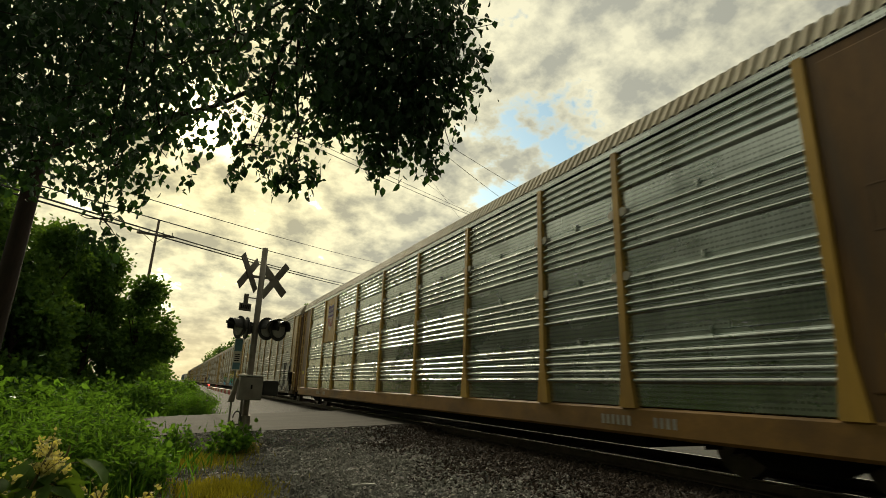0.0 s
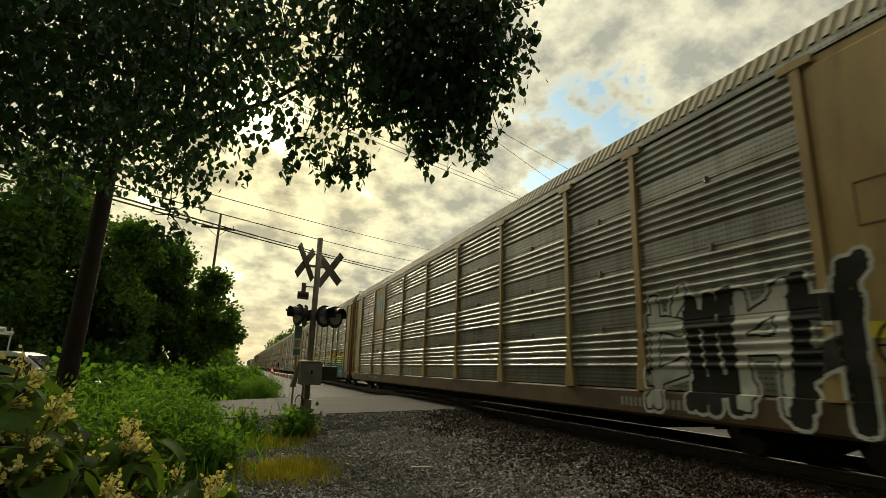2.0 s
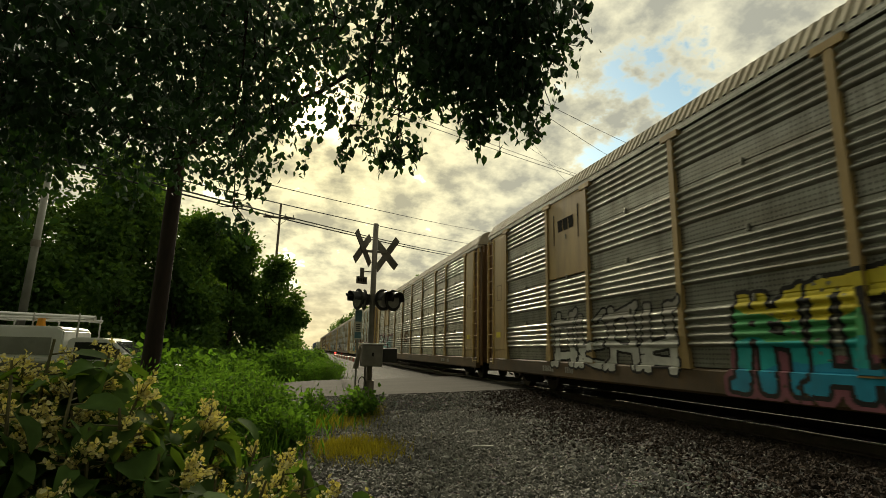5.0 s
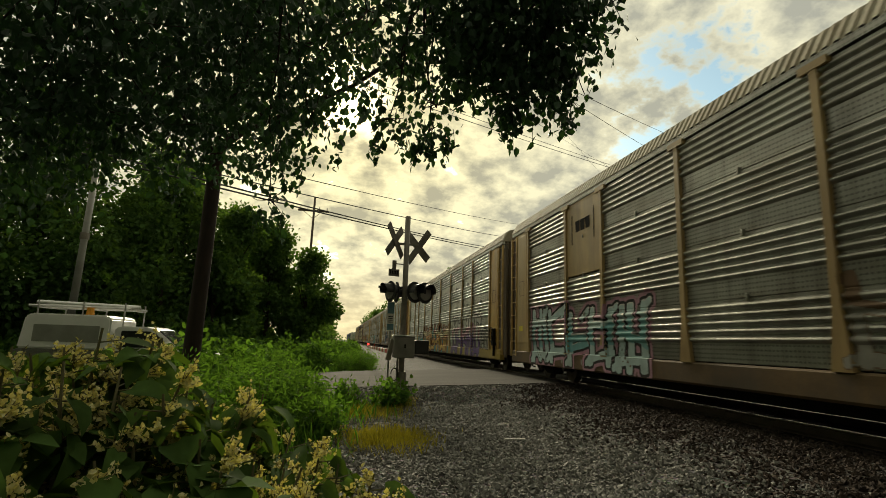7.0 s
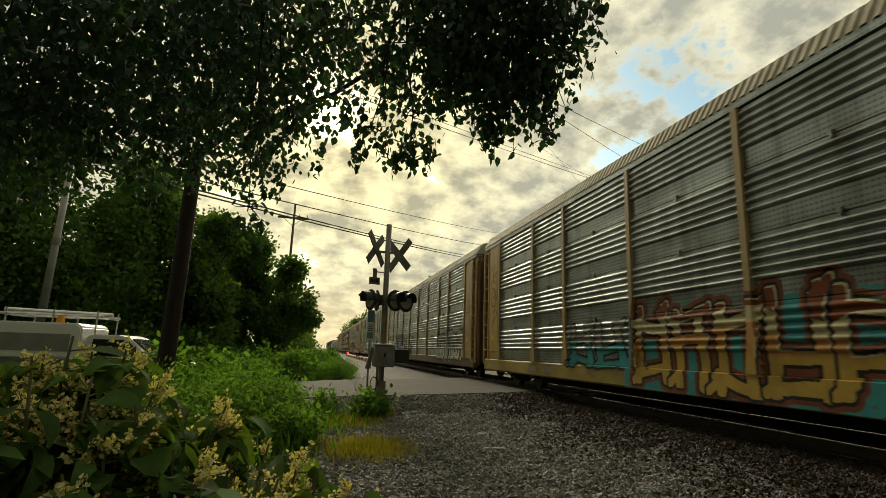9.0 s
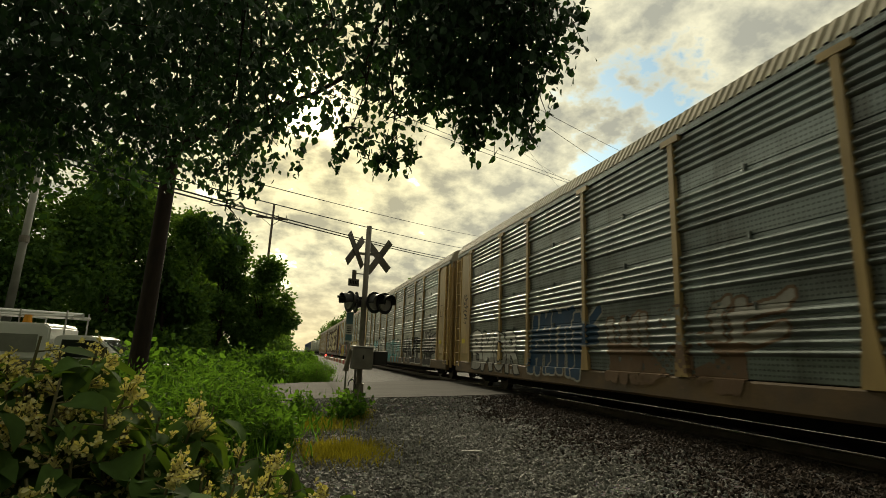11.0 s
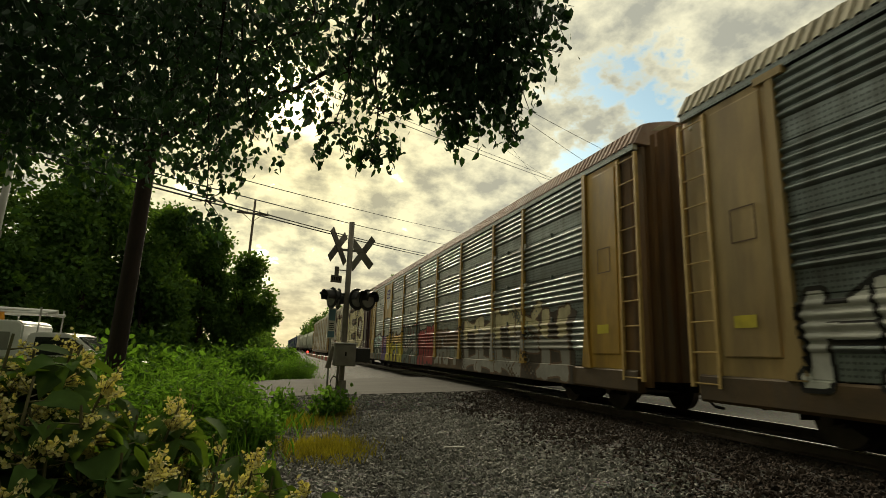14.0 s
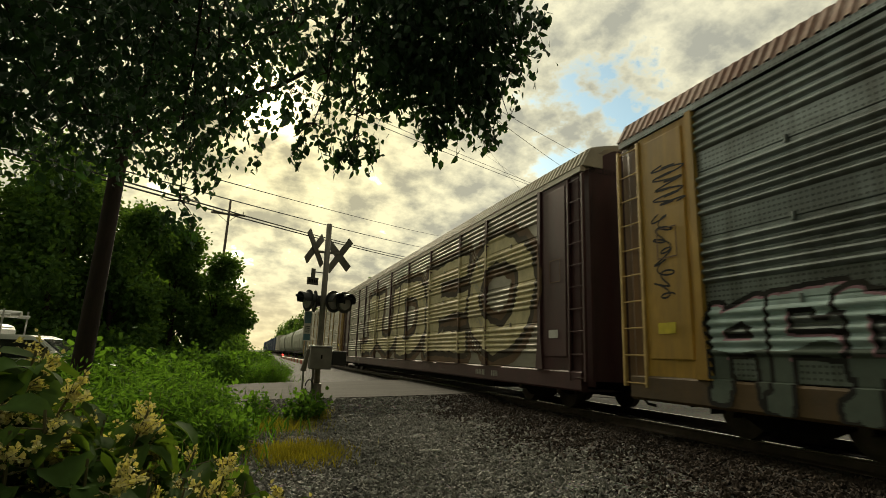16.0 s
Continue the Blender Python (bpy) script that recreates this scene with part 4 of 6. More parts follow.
    c6 = build_autorack("autorack_car", spec(GALV_DARK, YELLOW_FADED, YELLOW_FADED, door=YELLOW_FADED, caps=True, seed=8), "dark ribbed autorack car with white and teal graffiti")
    end_text(c6, P_BROWN)
    spray(c6, rng, -9.25, -4.8, 0.55, 1.88, (P_BLACK, ), P_BLACK, "black graffiti with white outlines", text="HAZE", halo=P_WHITE, edge=0.02)
    spray(c6, rng, -12.1, -9.9, 0.60, 1.9, (P_BLACK, P_GREY), P_BLACK, "black and grey graffiti", letters=2, halo=P_GREY)
    spray(c6, rng, -3.6, 1.3, 0.52, 1.75, (P_TEAL, P_CYAN, P_CYAN), P_BLACK, "teal block graffiti", letters=5, edge=0.03, shine=P_WHITE)
    spray(c6, rng, 1.6, 4.35, 0.62, 2.0, (P_GREY, P_WHITE, P_WHITE), P_BLACK, "white graffiti with thick black outlines", letters=2, fat=1.6, edge=0.07)
    spray(c6, rng, 4.6, 7.2, 0.62, 1.8, (P_WHITE, P_WHITE, P_CYAN), P_BLACK, "white and teal graffiti with black outlines", letters=3, fat=1.6, edge=0.06)
    spray(c6, rng, 9.6, 12.2, 0.8, 1.85, (P_WHITE, ), P_BLACK, "white block graffiti", letters=3, fat=1.6, edge=0.06)
    c7 = build_autorack("autorack_car", spec(GALV_DARK, YELLOW, YELLOW, roof=ROOF_RUST, door=BROWN, logo=logo_shield, brackets=True, ribbed=True, seed=9), "rusty-roofed autorack car with yellow and black graffiti")
    spray(c7, rng, -11.6, -4.9, 0.55, 2.1, (P_GREY, P_GREY, P_CREAM), P_BROWN, "faded pale graffiti with brown shading", letters=5, fat=1.6, edge=0.05, field=P_SOOT, worn=1.2)
    spray(c7, rng, -4.3, -1.6, 0.62, 1.8, (P_GREY, P_BROWN), P_BROWN, "faded grey graffiti", letters=2, edge=0.05, worn=1.2)
    spray(c7, rng, -1.2, 1.1, 0.55, 1.9, (P_RED, P_RED), P_BLACK, "dark red graffiti", letters=2, fat=1.6, edge=0.06)
    spray(c7, rng, 1.2, 4.1, 0.50, 2.05, (P_SAGE, P_GREY, P_SAGE), P_BLACK, "grey-green graffiti with black outlines", letters=3, fat=1.6, edge=0.08, shine=P_RED)
    spray(c7, rng, 4.3, 8.4, 0.50, 1.8, (P_YELLOW, P_YELLOW, P_OCHRE), P_BLACK, "yellow and black graffiti", letters=5, fat=1.6, edge=0.06)
    spray(c7, rng, 8.45, 9.4, 0.55, 1.75, (P_PURPLE, P_PINK), P_PURPLE, "purple graffiti", letters=1, field=P_PURPLE)
    spray(c7, rng, 9.6, 12.2, 0.55, 1.85, (P_SAGE, P_PALE), P_BLACK, "grey-green graffiti with black outlines", letters=3, fat=1.6, edge=0.06, shine=P_PINK)
    tag(c7, rng, 12.5, 13.2, 3.5, 4.2, P_BLACK, "black scribbled tag")
    tag(c7, rng, 12.8, 13.25, 2.0, 3.4, P_BLACK, "black scribbled tag")
    tag(c5, rng, 12.6, 13.1, 2.2, 3.3, P_BLACK, "black scribbled tag")
    tag(c4, rng, 12.6, 13.2, 2.0, 4.2, P_BROWN, "brown scribbled tag")
    c8 = build_autorack("autorack_car", spec(GALV_PALE, MAROON, MAROON, door=MAROON, sill=MAROON, ladder=MAROON, seed=10, plate=P_WHITE), "maroon-ended autorack car with huge grey graffiti")
    end_text(c8, P_BLACK)
    spray(c8, rng, -12.1, 8.0, 1.0, 4.2, (P_CREAM, P_CREAM), P_SOOT, "huge pale graffiti with dark brown outlines", text="JUDEO", edge=0.16, halo=P_BROWN, worn=1.5)
    c9 = build_autorack("autorack_car", spec(GALV_PALE, YELLOW_FADED, BROWN, seed=11), "pale dusty autorack car", False)
    lead = build_autorack("autorack_car", spec(GALV_BRIGHT, YELLOW, YELLOW, seed=12), "yellow autorack car with galvanised sides", False)
    TRAIN.append((lead, middle(-1)))
    for i, c in enumerate((c0, c1, c2, c3, c4, c5, c6, c7, c8, c9)):
        TRAIN.append((c, middle(i)))
    y = middle(9) + BODY / 2 + 1.0
    hop = build_hopper("hopper_car", "pale green-grey rounded covered hopper car")
    TRAIN.append((hop, y + 9.2))
    y += 19.4
    for i in range(2):
        TRAIN.append((copy_thing(hop, Matrix.Identity(4)), y + 9.2))
        y += 19.4
    TRAIN.append((build_boxcar("box_car", WHITE_PAINT, "white steel box car"), y + 9.0))
    y += 18.6
    blue = build_boxcar("box_car", BLUE_PAINT, "dark blue steel box car")
    TRAIN.append((blue, y + 9.0))
    for i in range(6):
        y += 18.6
        TRAIN.append((copy_thing(blue, Matrix.Identity(4)), y + 9.0))


build_train()

# ---- plants ----
LEAF_ROUND = np.array([(0, 0, 0), (0.36, 0.30, 0.07), (0.30, 0.62, 0.06), (0, 1.0, -0.05), (-0.30, 0.62, 0.06), (-0.36, 0.30, 0.07)])
LEAF_LONG = np.array([(0, 0, 0), (0.13, 0.35, 0.03), (0.11, 0.65, 0.02), (0, 1.0, -0.12), (-0.11, 0.65, 0.02), (-0.13, 0.35, 0.03)])
LEAF_BLADE = np.array([(-0.03, 0, 0), (0.03, 0, 0), (0.03, 0.5, 0.02), (0.0, 1.0, -0.10), (0.0, 1.0, -0.10), (-0.03, 0.5, 0.02)])


LEAF_HEART = np.array([(0, 0, 0), (0, 0.34, 0.0), (0, 0.70, -0.03), (0, 1.0, -0.14), (0.26, -0.04, 0.05), (0.40, 0.24, 0.08), (0.27, 0.62, 0.04), (-0.26, -0.04, 0.05), (-0.40, 0.24, 0.08), (-0.27, 0.62, 0.04)])
HEART_FACES = [(0, 4, 5, 1), (1, 5, 6, 2), (0, 1, 8, 7), (1, 2, 9, 8), (2, 6, 3), (2, 3, 9)]


def heart_mesh(name, at, size, tip, rng, mat):
    """Broad heart-shaped leaves with a folded midrib."""
    verts, faces = [], []
    for p, s, t in zip(at, size, tip):
        t = Vector(t).normalized()
        side = t.cross(Vector((rng.gauss(0, 0.35), rng.gauss(0, 0.35), 1.0))).normalized()
        face = side.cross(t)
        b = len(verts)
        s = float(s)
        wide, fold = rng.uniform(0.85, 1.2), rng.uniform(0.4, 2.2)
        verts += [tuple(Vector(p) + s * (float(x) * wide * side + float(y) * t + float(z) * fold * face)) for x, y, z in LEAF_HEART]
        faces += [tuple(b + i for i in f) for f in HEART_FACES]
    return mesh_of(name, verts, faces, mat, True)


def leaf_mesh(name, at, size, tip, rng, shape, mat, smooth=False):
    """Many single leaves: at (n, 3), size (n), tip (n, 3) the way in which each one points."""
    n = len(at)
    tip = tip / (np.linalg.norm(tip, axis=1, keepdims=True) + 1e-9)
    other = rng.normal(size=(n, 3))
    side = np.cross(tip, other)
    side /= np.linalg.norm(side, axis=1, keepdims=True) + 1e-9
    face = np.cross(side, tip)
    v = at[:, None] + size[:, None, None] * (shape[None, :, 0:1] * side[:, None] + shape[None, :, 1:2] * tip[:, None] + shape[None, :, 2:3] * face[:, None])
    v = v.reshape(-1, 3)
    base = np.arange(n)[:, None] * 6
    faces = np.concatenate([base + np.array([[0, 1, 2, 3]]), base + np.array([[0, 3, 4, 5]])])
    return mesh_of(name, v, faces, mat, smooth)


def in_balls(rng, balls, n, hollow=0.5):
    """n points in a set of balls, (x, y, z, r), by their volume; hollow leans them towards the outside."""
    b = np.array(balls, float)
    w = b[:, 3] ** 2.4
    pick = rng.choice(len(b), n, p=w / w.sum())
    d = rng.normal(size=(n, 3))
    d /= np.linalg.norm(d, axis=1, keepdims=True)
    r = rng.random(n) ** (1 / 3)
    r = hollow * (0.55 + 0.45 * r) + (1 - hollow) * r
    r *= 1 + 0.22 * rng.normal(size=n)
    return b[pick, :3] + d * (b[pick, 3] * r)[:, None], d


def bm_limb(points, r0, r1, bm=None, sides=8):
    bm = bm or bmesh.new()
    n = len(points) - 1
    for i, (a, b) in enumerate(zip(points, points[1:])):
        bm_tube(a, b, r0 + (r1 - r0) * i / n, r0 + (r1 - r0) * (i + 1) / n, sides, bm, False)
    return bm


def bent(a, b, rng, sag, steps=5):
    a, b = Vector(a), Vector(b)
    out = []
    for i in range(steps + 1):
        t = i / steps
        p = a.lerp(b, t)
        p += Vector((rng.uniform(-1, 1), rng.uniform(-1, 1), rng.uniform(-1, 1))) * sag * math.sin(t * math.pi)
        out.append(p)
    return out


def build_big_tree():
    """The tree on the verge whose boughs hang over the camera's view."""
    base = Vector((-2.72, 10.75, -0.6))
    tree = empty("shade_tree")
    tagged(tree, "large dark broadleaf tree with boughs hanging over the verge", "tree")
    rng = random.Random(11)
    rn = np.random.default_rng(11)
    fork = Vector((-2.62, 10.6, 4.6))
    part("trunk", bm_limb([base, (-2.70, 10.72, 0.5), (-2.66, 10.68, 2.2), fork], 0.175, 0.13, sides=14), BARK, tree, "straight dark brown trunk", smooth=True)
    right = [(1.98, 4.2, 3.95, 0.44), (1.69, 4.48, 3.71, 0.46), (1.39, 4.47, 4.08, 0.64), (1.86, 4.4, 3.51, 0.28), (1.5, 4.62, 3.36, 0.2), (1.15, 4.88, 3.91, 0.45), (1.17, 4.33, 4.68, 0.8), (1.86, 3.92, 4.38, 0.45)]
    mid = [(0.7, 5.17, 4.35, 0.52), (0.49, 5.39, 4.03, 0.45), (0.88, 5.33, 3.61, 0.31), (0.41, 5.65, 3.53, 0.27), (0.88, 5.65, 3.41, 0.17), (0.08, 5.37, 4.66, 0.62), (0.64, 4.76, 4.93, 0.66)]
    left = [(-0.43, 6.05, 4.5, 0.8), (-0.53, 6.41, 3.76, 0.52), (-1.02, 6.6, 4.41, 0.85), (-0.99, 7.01, 3.48, 0.46), (-1.04, 7.2, 2.85, 0.26), (-1.65, 6.75, 4.97, 1.1), (-1.83, 7.74, 4.01, 0.8), (-0.84, 5.47, 5.28, 1.1)]
    back = [(-2.46, 7.27, 4.65, 1.25), (-2.69, 8.09, 3.95, 0.8), (-3.25, 7.33, 5.08, 1.4), (-3.42, 7.76, 4.1, 1.1), (-3.96, 7.24, 4.59, 1.4), (-4.34, 8.04, 3.7, 1.1), (-4.67, 7.08, 4.0, 1.4), (-5.19, 6.54, 4.35, 1.7), (-5.56, 7.38, 3.3, 1.5), (-2.25, 6.13, 5.62, 1.48), (-3.52, 6.26, 5.55, 1.57)]
    high = [(-2.4, 9.8, 7.0, 2.2), (-0.6, 8.4, 7.2, 1.9), (-4.6, 10.2, 6.6, 2.2), (-2.8, 12.2, 6.8, 2.2)]
    for name, balls, n, size, hollow in (("bough", right, 6200, 0.090, 0.1), ("bough", mid, 1200, 0.095, 0.2), ("bough", left, 4700, 0.10, 0.15), ("bough", back, 9600, 0.13, 0.15), ("bough", high, 1300, 0.26, 0.3)):
        p, d = in_balls(rn, balls, n, hollow)
        drops = []
        for b in balls:
            for _ in range(9 if name == "bough" and size < 0.12 else 4):
                o = Vector(b[:3]) + Vector((rng.uniform(-0.85, 0.85), rng.uniform(-0.85, 0.85), rng.uniform(-0.9, -0.3))) * b[3]
                e = o + Vector((rng.uniform(-0.12, 0.12), rng.uniform(-0.12, 0.12), -rng.uniform(0.12, 0.34)))
                drops.append((o, e))
        hang = np.array([tuple(o.lerp(e, (q + 0.5) / 7) + Vector((rng.gauss(0, 0.025), rng.gauss(0, 0.025), 0))) for o, e in drops for q in range(7)])
        p = np.concatenate([p, hang])
        n = len(p)
        tip = np.stack([rn.normal(0, 0.45, n), rn.normal(0, 0.45, n), -0.75 + rn.normal(0, 0.45, n)], 1)
        s = size * rn.uniform(0.6, 1.25, n)
        crown = placed("crown", leaf_mesh("crown", p, s, tip, rn, LEAF_ROUND, LEAF_NEAR), tree, None, "dense dark green leaves")
        twigs = bmesh.new()
        for o, e in drops:
            bm_limb([o, e], 0.004, 0.002, twigs, 4)
        bm = bmesh.new()
        bm_limb(bent(fork, Vector(balls[-1][:3]), rng, 0.25), 0.05, 0.018, bm)
        for b in balls:
            bm_limb(bent(Vector(balls[-1][:3]), b[:3], rng, 0.12), 0.016, 0.006, bm, 6)
            for _ in range(7):
                e = Vector(b[:3]) + Vector((rng.uniform(-1, 1), rng.uniform(-1, 1), rng.uniform(-1.1, 0.7))) * b[3]
                bm_limb(bent(b[:3], e, rng, 0.05, 3), 0.009, 0.003, twigs, 4)
        tagged(part("twig", twigs, BARK, tree), kind="stuff")
        part("limb", bm, BARK, tree)


def build_tree(name, x, y, height, radius, seed, label, leaf=0.3, count=7000, mat=None, trunk=0.16, low=0.12):
    rng, rn = random.Random(seed), np.random.default_rng(seed)
    z = ground_height(x, y) - 0.05
    tree = empty(name, pose(x, y, z))
    tagged(tree, label, "tree", "trees along the line")
    balls = []
    for i in range(20):
        h = rng.uniform(low, 0.93) * height
        reach = radius * math.sin(min(1.0, (h / height) * 1.15 + 0.12) * math.pi * 0.92) ** 0.6
        a = rng.uniform(0, 6.28)
        r = reach * rng.uniform(0.25, 0.8)
        balls.append((r * math.cos(a), r * math.sin(a), h, radius * rng.uniform(0.22, 0.42)))
    balls.append((0, 0, height * 0.9, radius * 0.35))
    n = count
    p, d = in_balls(rn, balls, n, 0.6)
    p[:, 2] = np.maximum(p[:, 2], 0.15)
    tip = d * 0.7 + np.stack([rn.normal(0, 0.5, n), rn.normal(0, 0.5, n), rn.normal(-0.25, 0.4, n)], 1)
    bm = bmesh.new()
    bm_limb([(0, 0, 0), (0.03 * radius, 0, height * 0.3), (0, 0.02 * radius, height * 0.6), (0, 0, height * 0.85)], trunk, trunk * 0.3, bm, 10)
    part("trunk", bm, BARK, tree, smooth=True)
    for b in balls[::2]:
        part("limb", bm_limb(bent((0, 0, b[2] * 0.6), b[:3], rng, 0.15), trunk * 0.35, 0.02, None, 5), BARK, tree)
    placed("crown", leaf_mesh("crown", p, leaf * rn.uniform(0.5, 1.25, n), tip, rn, LEAF_ROUND, mat or LEAF_FAR), tree)
    return tree


def build_shrub(name, seed, radius, height, count, size, mat, shape, label, category="shrub", group="weeds on the verge"):
    rng, rn = random.Random(seed), np.random.default_rng(seed)
    ob = empty(name)
    tagged(ob, label, category, group)
    stems, at, tip = bmesh.new(), [], []
    n_stem = 26
    for i in range(n_stem):
        a, r = rng.uniform(0, 6.28), radius * rng.random() ** 0.6
        h = height * (1 - 0.45 * (r / radius) ** 2) * rng.uniform(0.7, 1.05)
        top = Vector((r * math.cos(a) * 1.1, r * math.sin(a) * 1.1, h))
        foot = Vector((r * math.cos(a) * 0.5, r * math.sin(a) * 0.5, 0))
        line = bent(foot, top, rng, 0.06, 4)
        bm_limb(line, 0.008, 0.003, stems, 4)
        for j in range(count // n_stem):
            t = rng.random() ** 0.7
            p = foot.lerp(top, t) + Vector((rng.gauss(0, 1), rng.gauss(0, 1), rng.gauss(0, 0.7))) * 0.13 * height
            at.append((p.x, p.y, max(0.03, p.z)))
            tip.append((rng.gauss(0, 0.7), rng.gauss(0, 0.7), rng.uniform(-0.5, 0.9)))
    at, tip = np.array(at), np.array(tip)
    tagged(part("stem", stems, STEM, ob), kind="stuff")
    placed("foliage", leaf_mesh("foliage", at, size * rn.uniform(0.6, 1.3, len(at)), tip, rn, shape, mat), ob)
    return ob


def build_knotweed(name, seed, height, spread, label):
    """A tall weed with broad drooping leaves and cream flower sprays."""
    rng, rn = random.Random(seed), np.random.default_rng(seed)
    ob = empty(name)
    tagged(ob, label, "plant", "flowering weeds by the camera")
    stems = bmesh.new()
    at, tip, size, fa, ft = [], [], [], [], []
    for i in range(7):
        a = rng.uniform(0, 6.28)
        lean = spread * rng.uniform(0.2, 1.0)
        top = Vector((lean * math.cos(a), lean * math.sin(a), height * rng.uniform(0.8, 1.0)))
        foot = Vector((0.3 * lean * math.cos(a), 0.3 * lean * math.sin(a), 0))
        line = bent(foot, top, rng, 0.05, 5)
        bm_limb(line, 0.011, 0.004, stems, 6)
        for j in range(38):
            t = 0.20 + 0.75 * rng.random()
            p = foot.lerp(top, t)
            b = rng.uniform(0, 6.28)
            q = p + Vector((math.cos(b), math.sin(b), 0.15)) * rng.uniform(0.02, 0.08)
            bm_limb([p, q], 0.003, 0.002, stems, 4)
            at.append(q)
            tip.append((math.cos(b), math.sin(b), rng.uniform(-1.3, 0.05)))
            size.append(rng.uniform(0.07, 0.165))
        for j in range(9):
            t = 0.50 + 0.48 * rng.random()
            p = foot.lerp(top, t)
            b = rng.uniform(0, 6.28)
            for arm in range(5):
                way = Vector((math.cos(b) + rng.uniform(-0.7, 0.7), math.sin(b) + rng.uniform(-0.7, 0.7), rng.uniform(0.1, 1.2))).normalized()
                length = rng.uniform(0.05, 0.11)
                bm_limb([p, p + way * length], 0.002, 0.001, stems, 3)
                for m in range(14):
                    s = length * (0.2 + 0.8 * rng.random())
                    fa.append(p + way * s + Vector((rng.gauss(0, 1), rng.gauss(0, 1), rng.gauss(0, 1))) * 0.004)
                    ft.append((rng.gauss(0, 1), rng.gauss(0, 1), rng.gauss(0.3, 1)))
    at, tip, size = np.array([tuple(v) for v in at]), np.array(tip), np.array(size)
    tagged(part("stem", stems, STEM, ob), kind="stuff")
    placed("foliage", heart_mesh("foliage", at, size, tip, rng, LEAF_KNOT), ob, None, "broad drooping green leaves")
    fa, ft = np.array([tuple(v) for v in fa]), np.array(ft)
    placed("blossom", leaf_mesh("blossom", fa, rn.uniform(0.010, 0.021, len(fa)), ft, rn, LEAF_ROUND, FLOWER), ob, None, "cream flower sprays")
    return ob


def build_grass(name, boxes, count, size, mat, label, seed):
    rn = np.random.default_rng(seed)
    at, tip = [], []
    for x0, x1, y0, y1, share in boxes:
        n = int(count * share)
        cx, cy = (x0 + x1) / 2, (y0 + y1) / 2
        g = rn.normal(size=(n, 2)) * 0.42
        x, y = cx + g[:, 0] * (x1 - x0) / 2 * 1.1, cy + g[:, 1] * (y1 - y0) / 2 * 1.1
        z = [ground_height(a, b) - 0.02 for a, b in zip(x, y)]
        at.append(np.stack([x, y, z], 1))
        tip.append(np.stack([rn.normal(0, 0.4, n), rn.normal(0, 0.4, n), np.ones(n)], 1))
    at, tip = np.concatenate(at), np.concatenate(tip)
    ob = placed(name, leaf_mesh(name, at, size * rn.uniform(0.4, 1.2, len(at)), tip, rn, LEAF_BLADE * np.array((0.55, 1, 1)), mat))
    tagged(ob, label, "grass", kind="stuff")


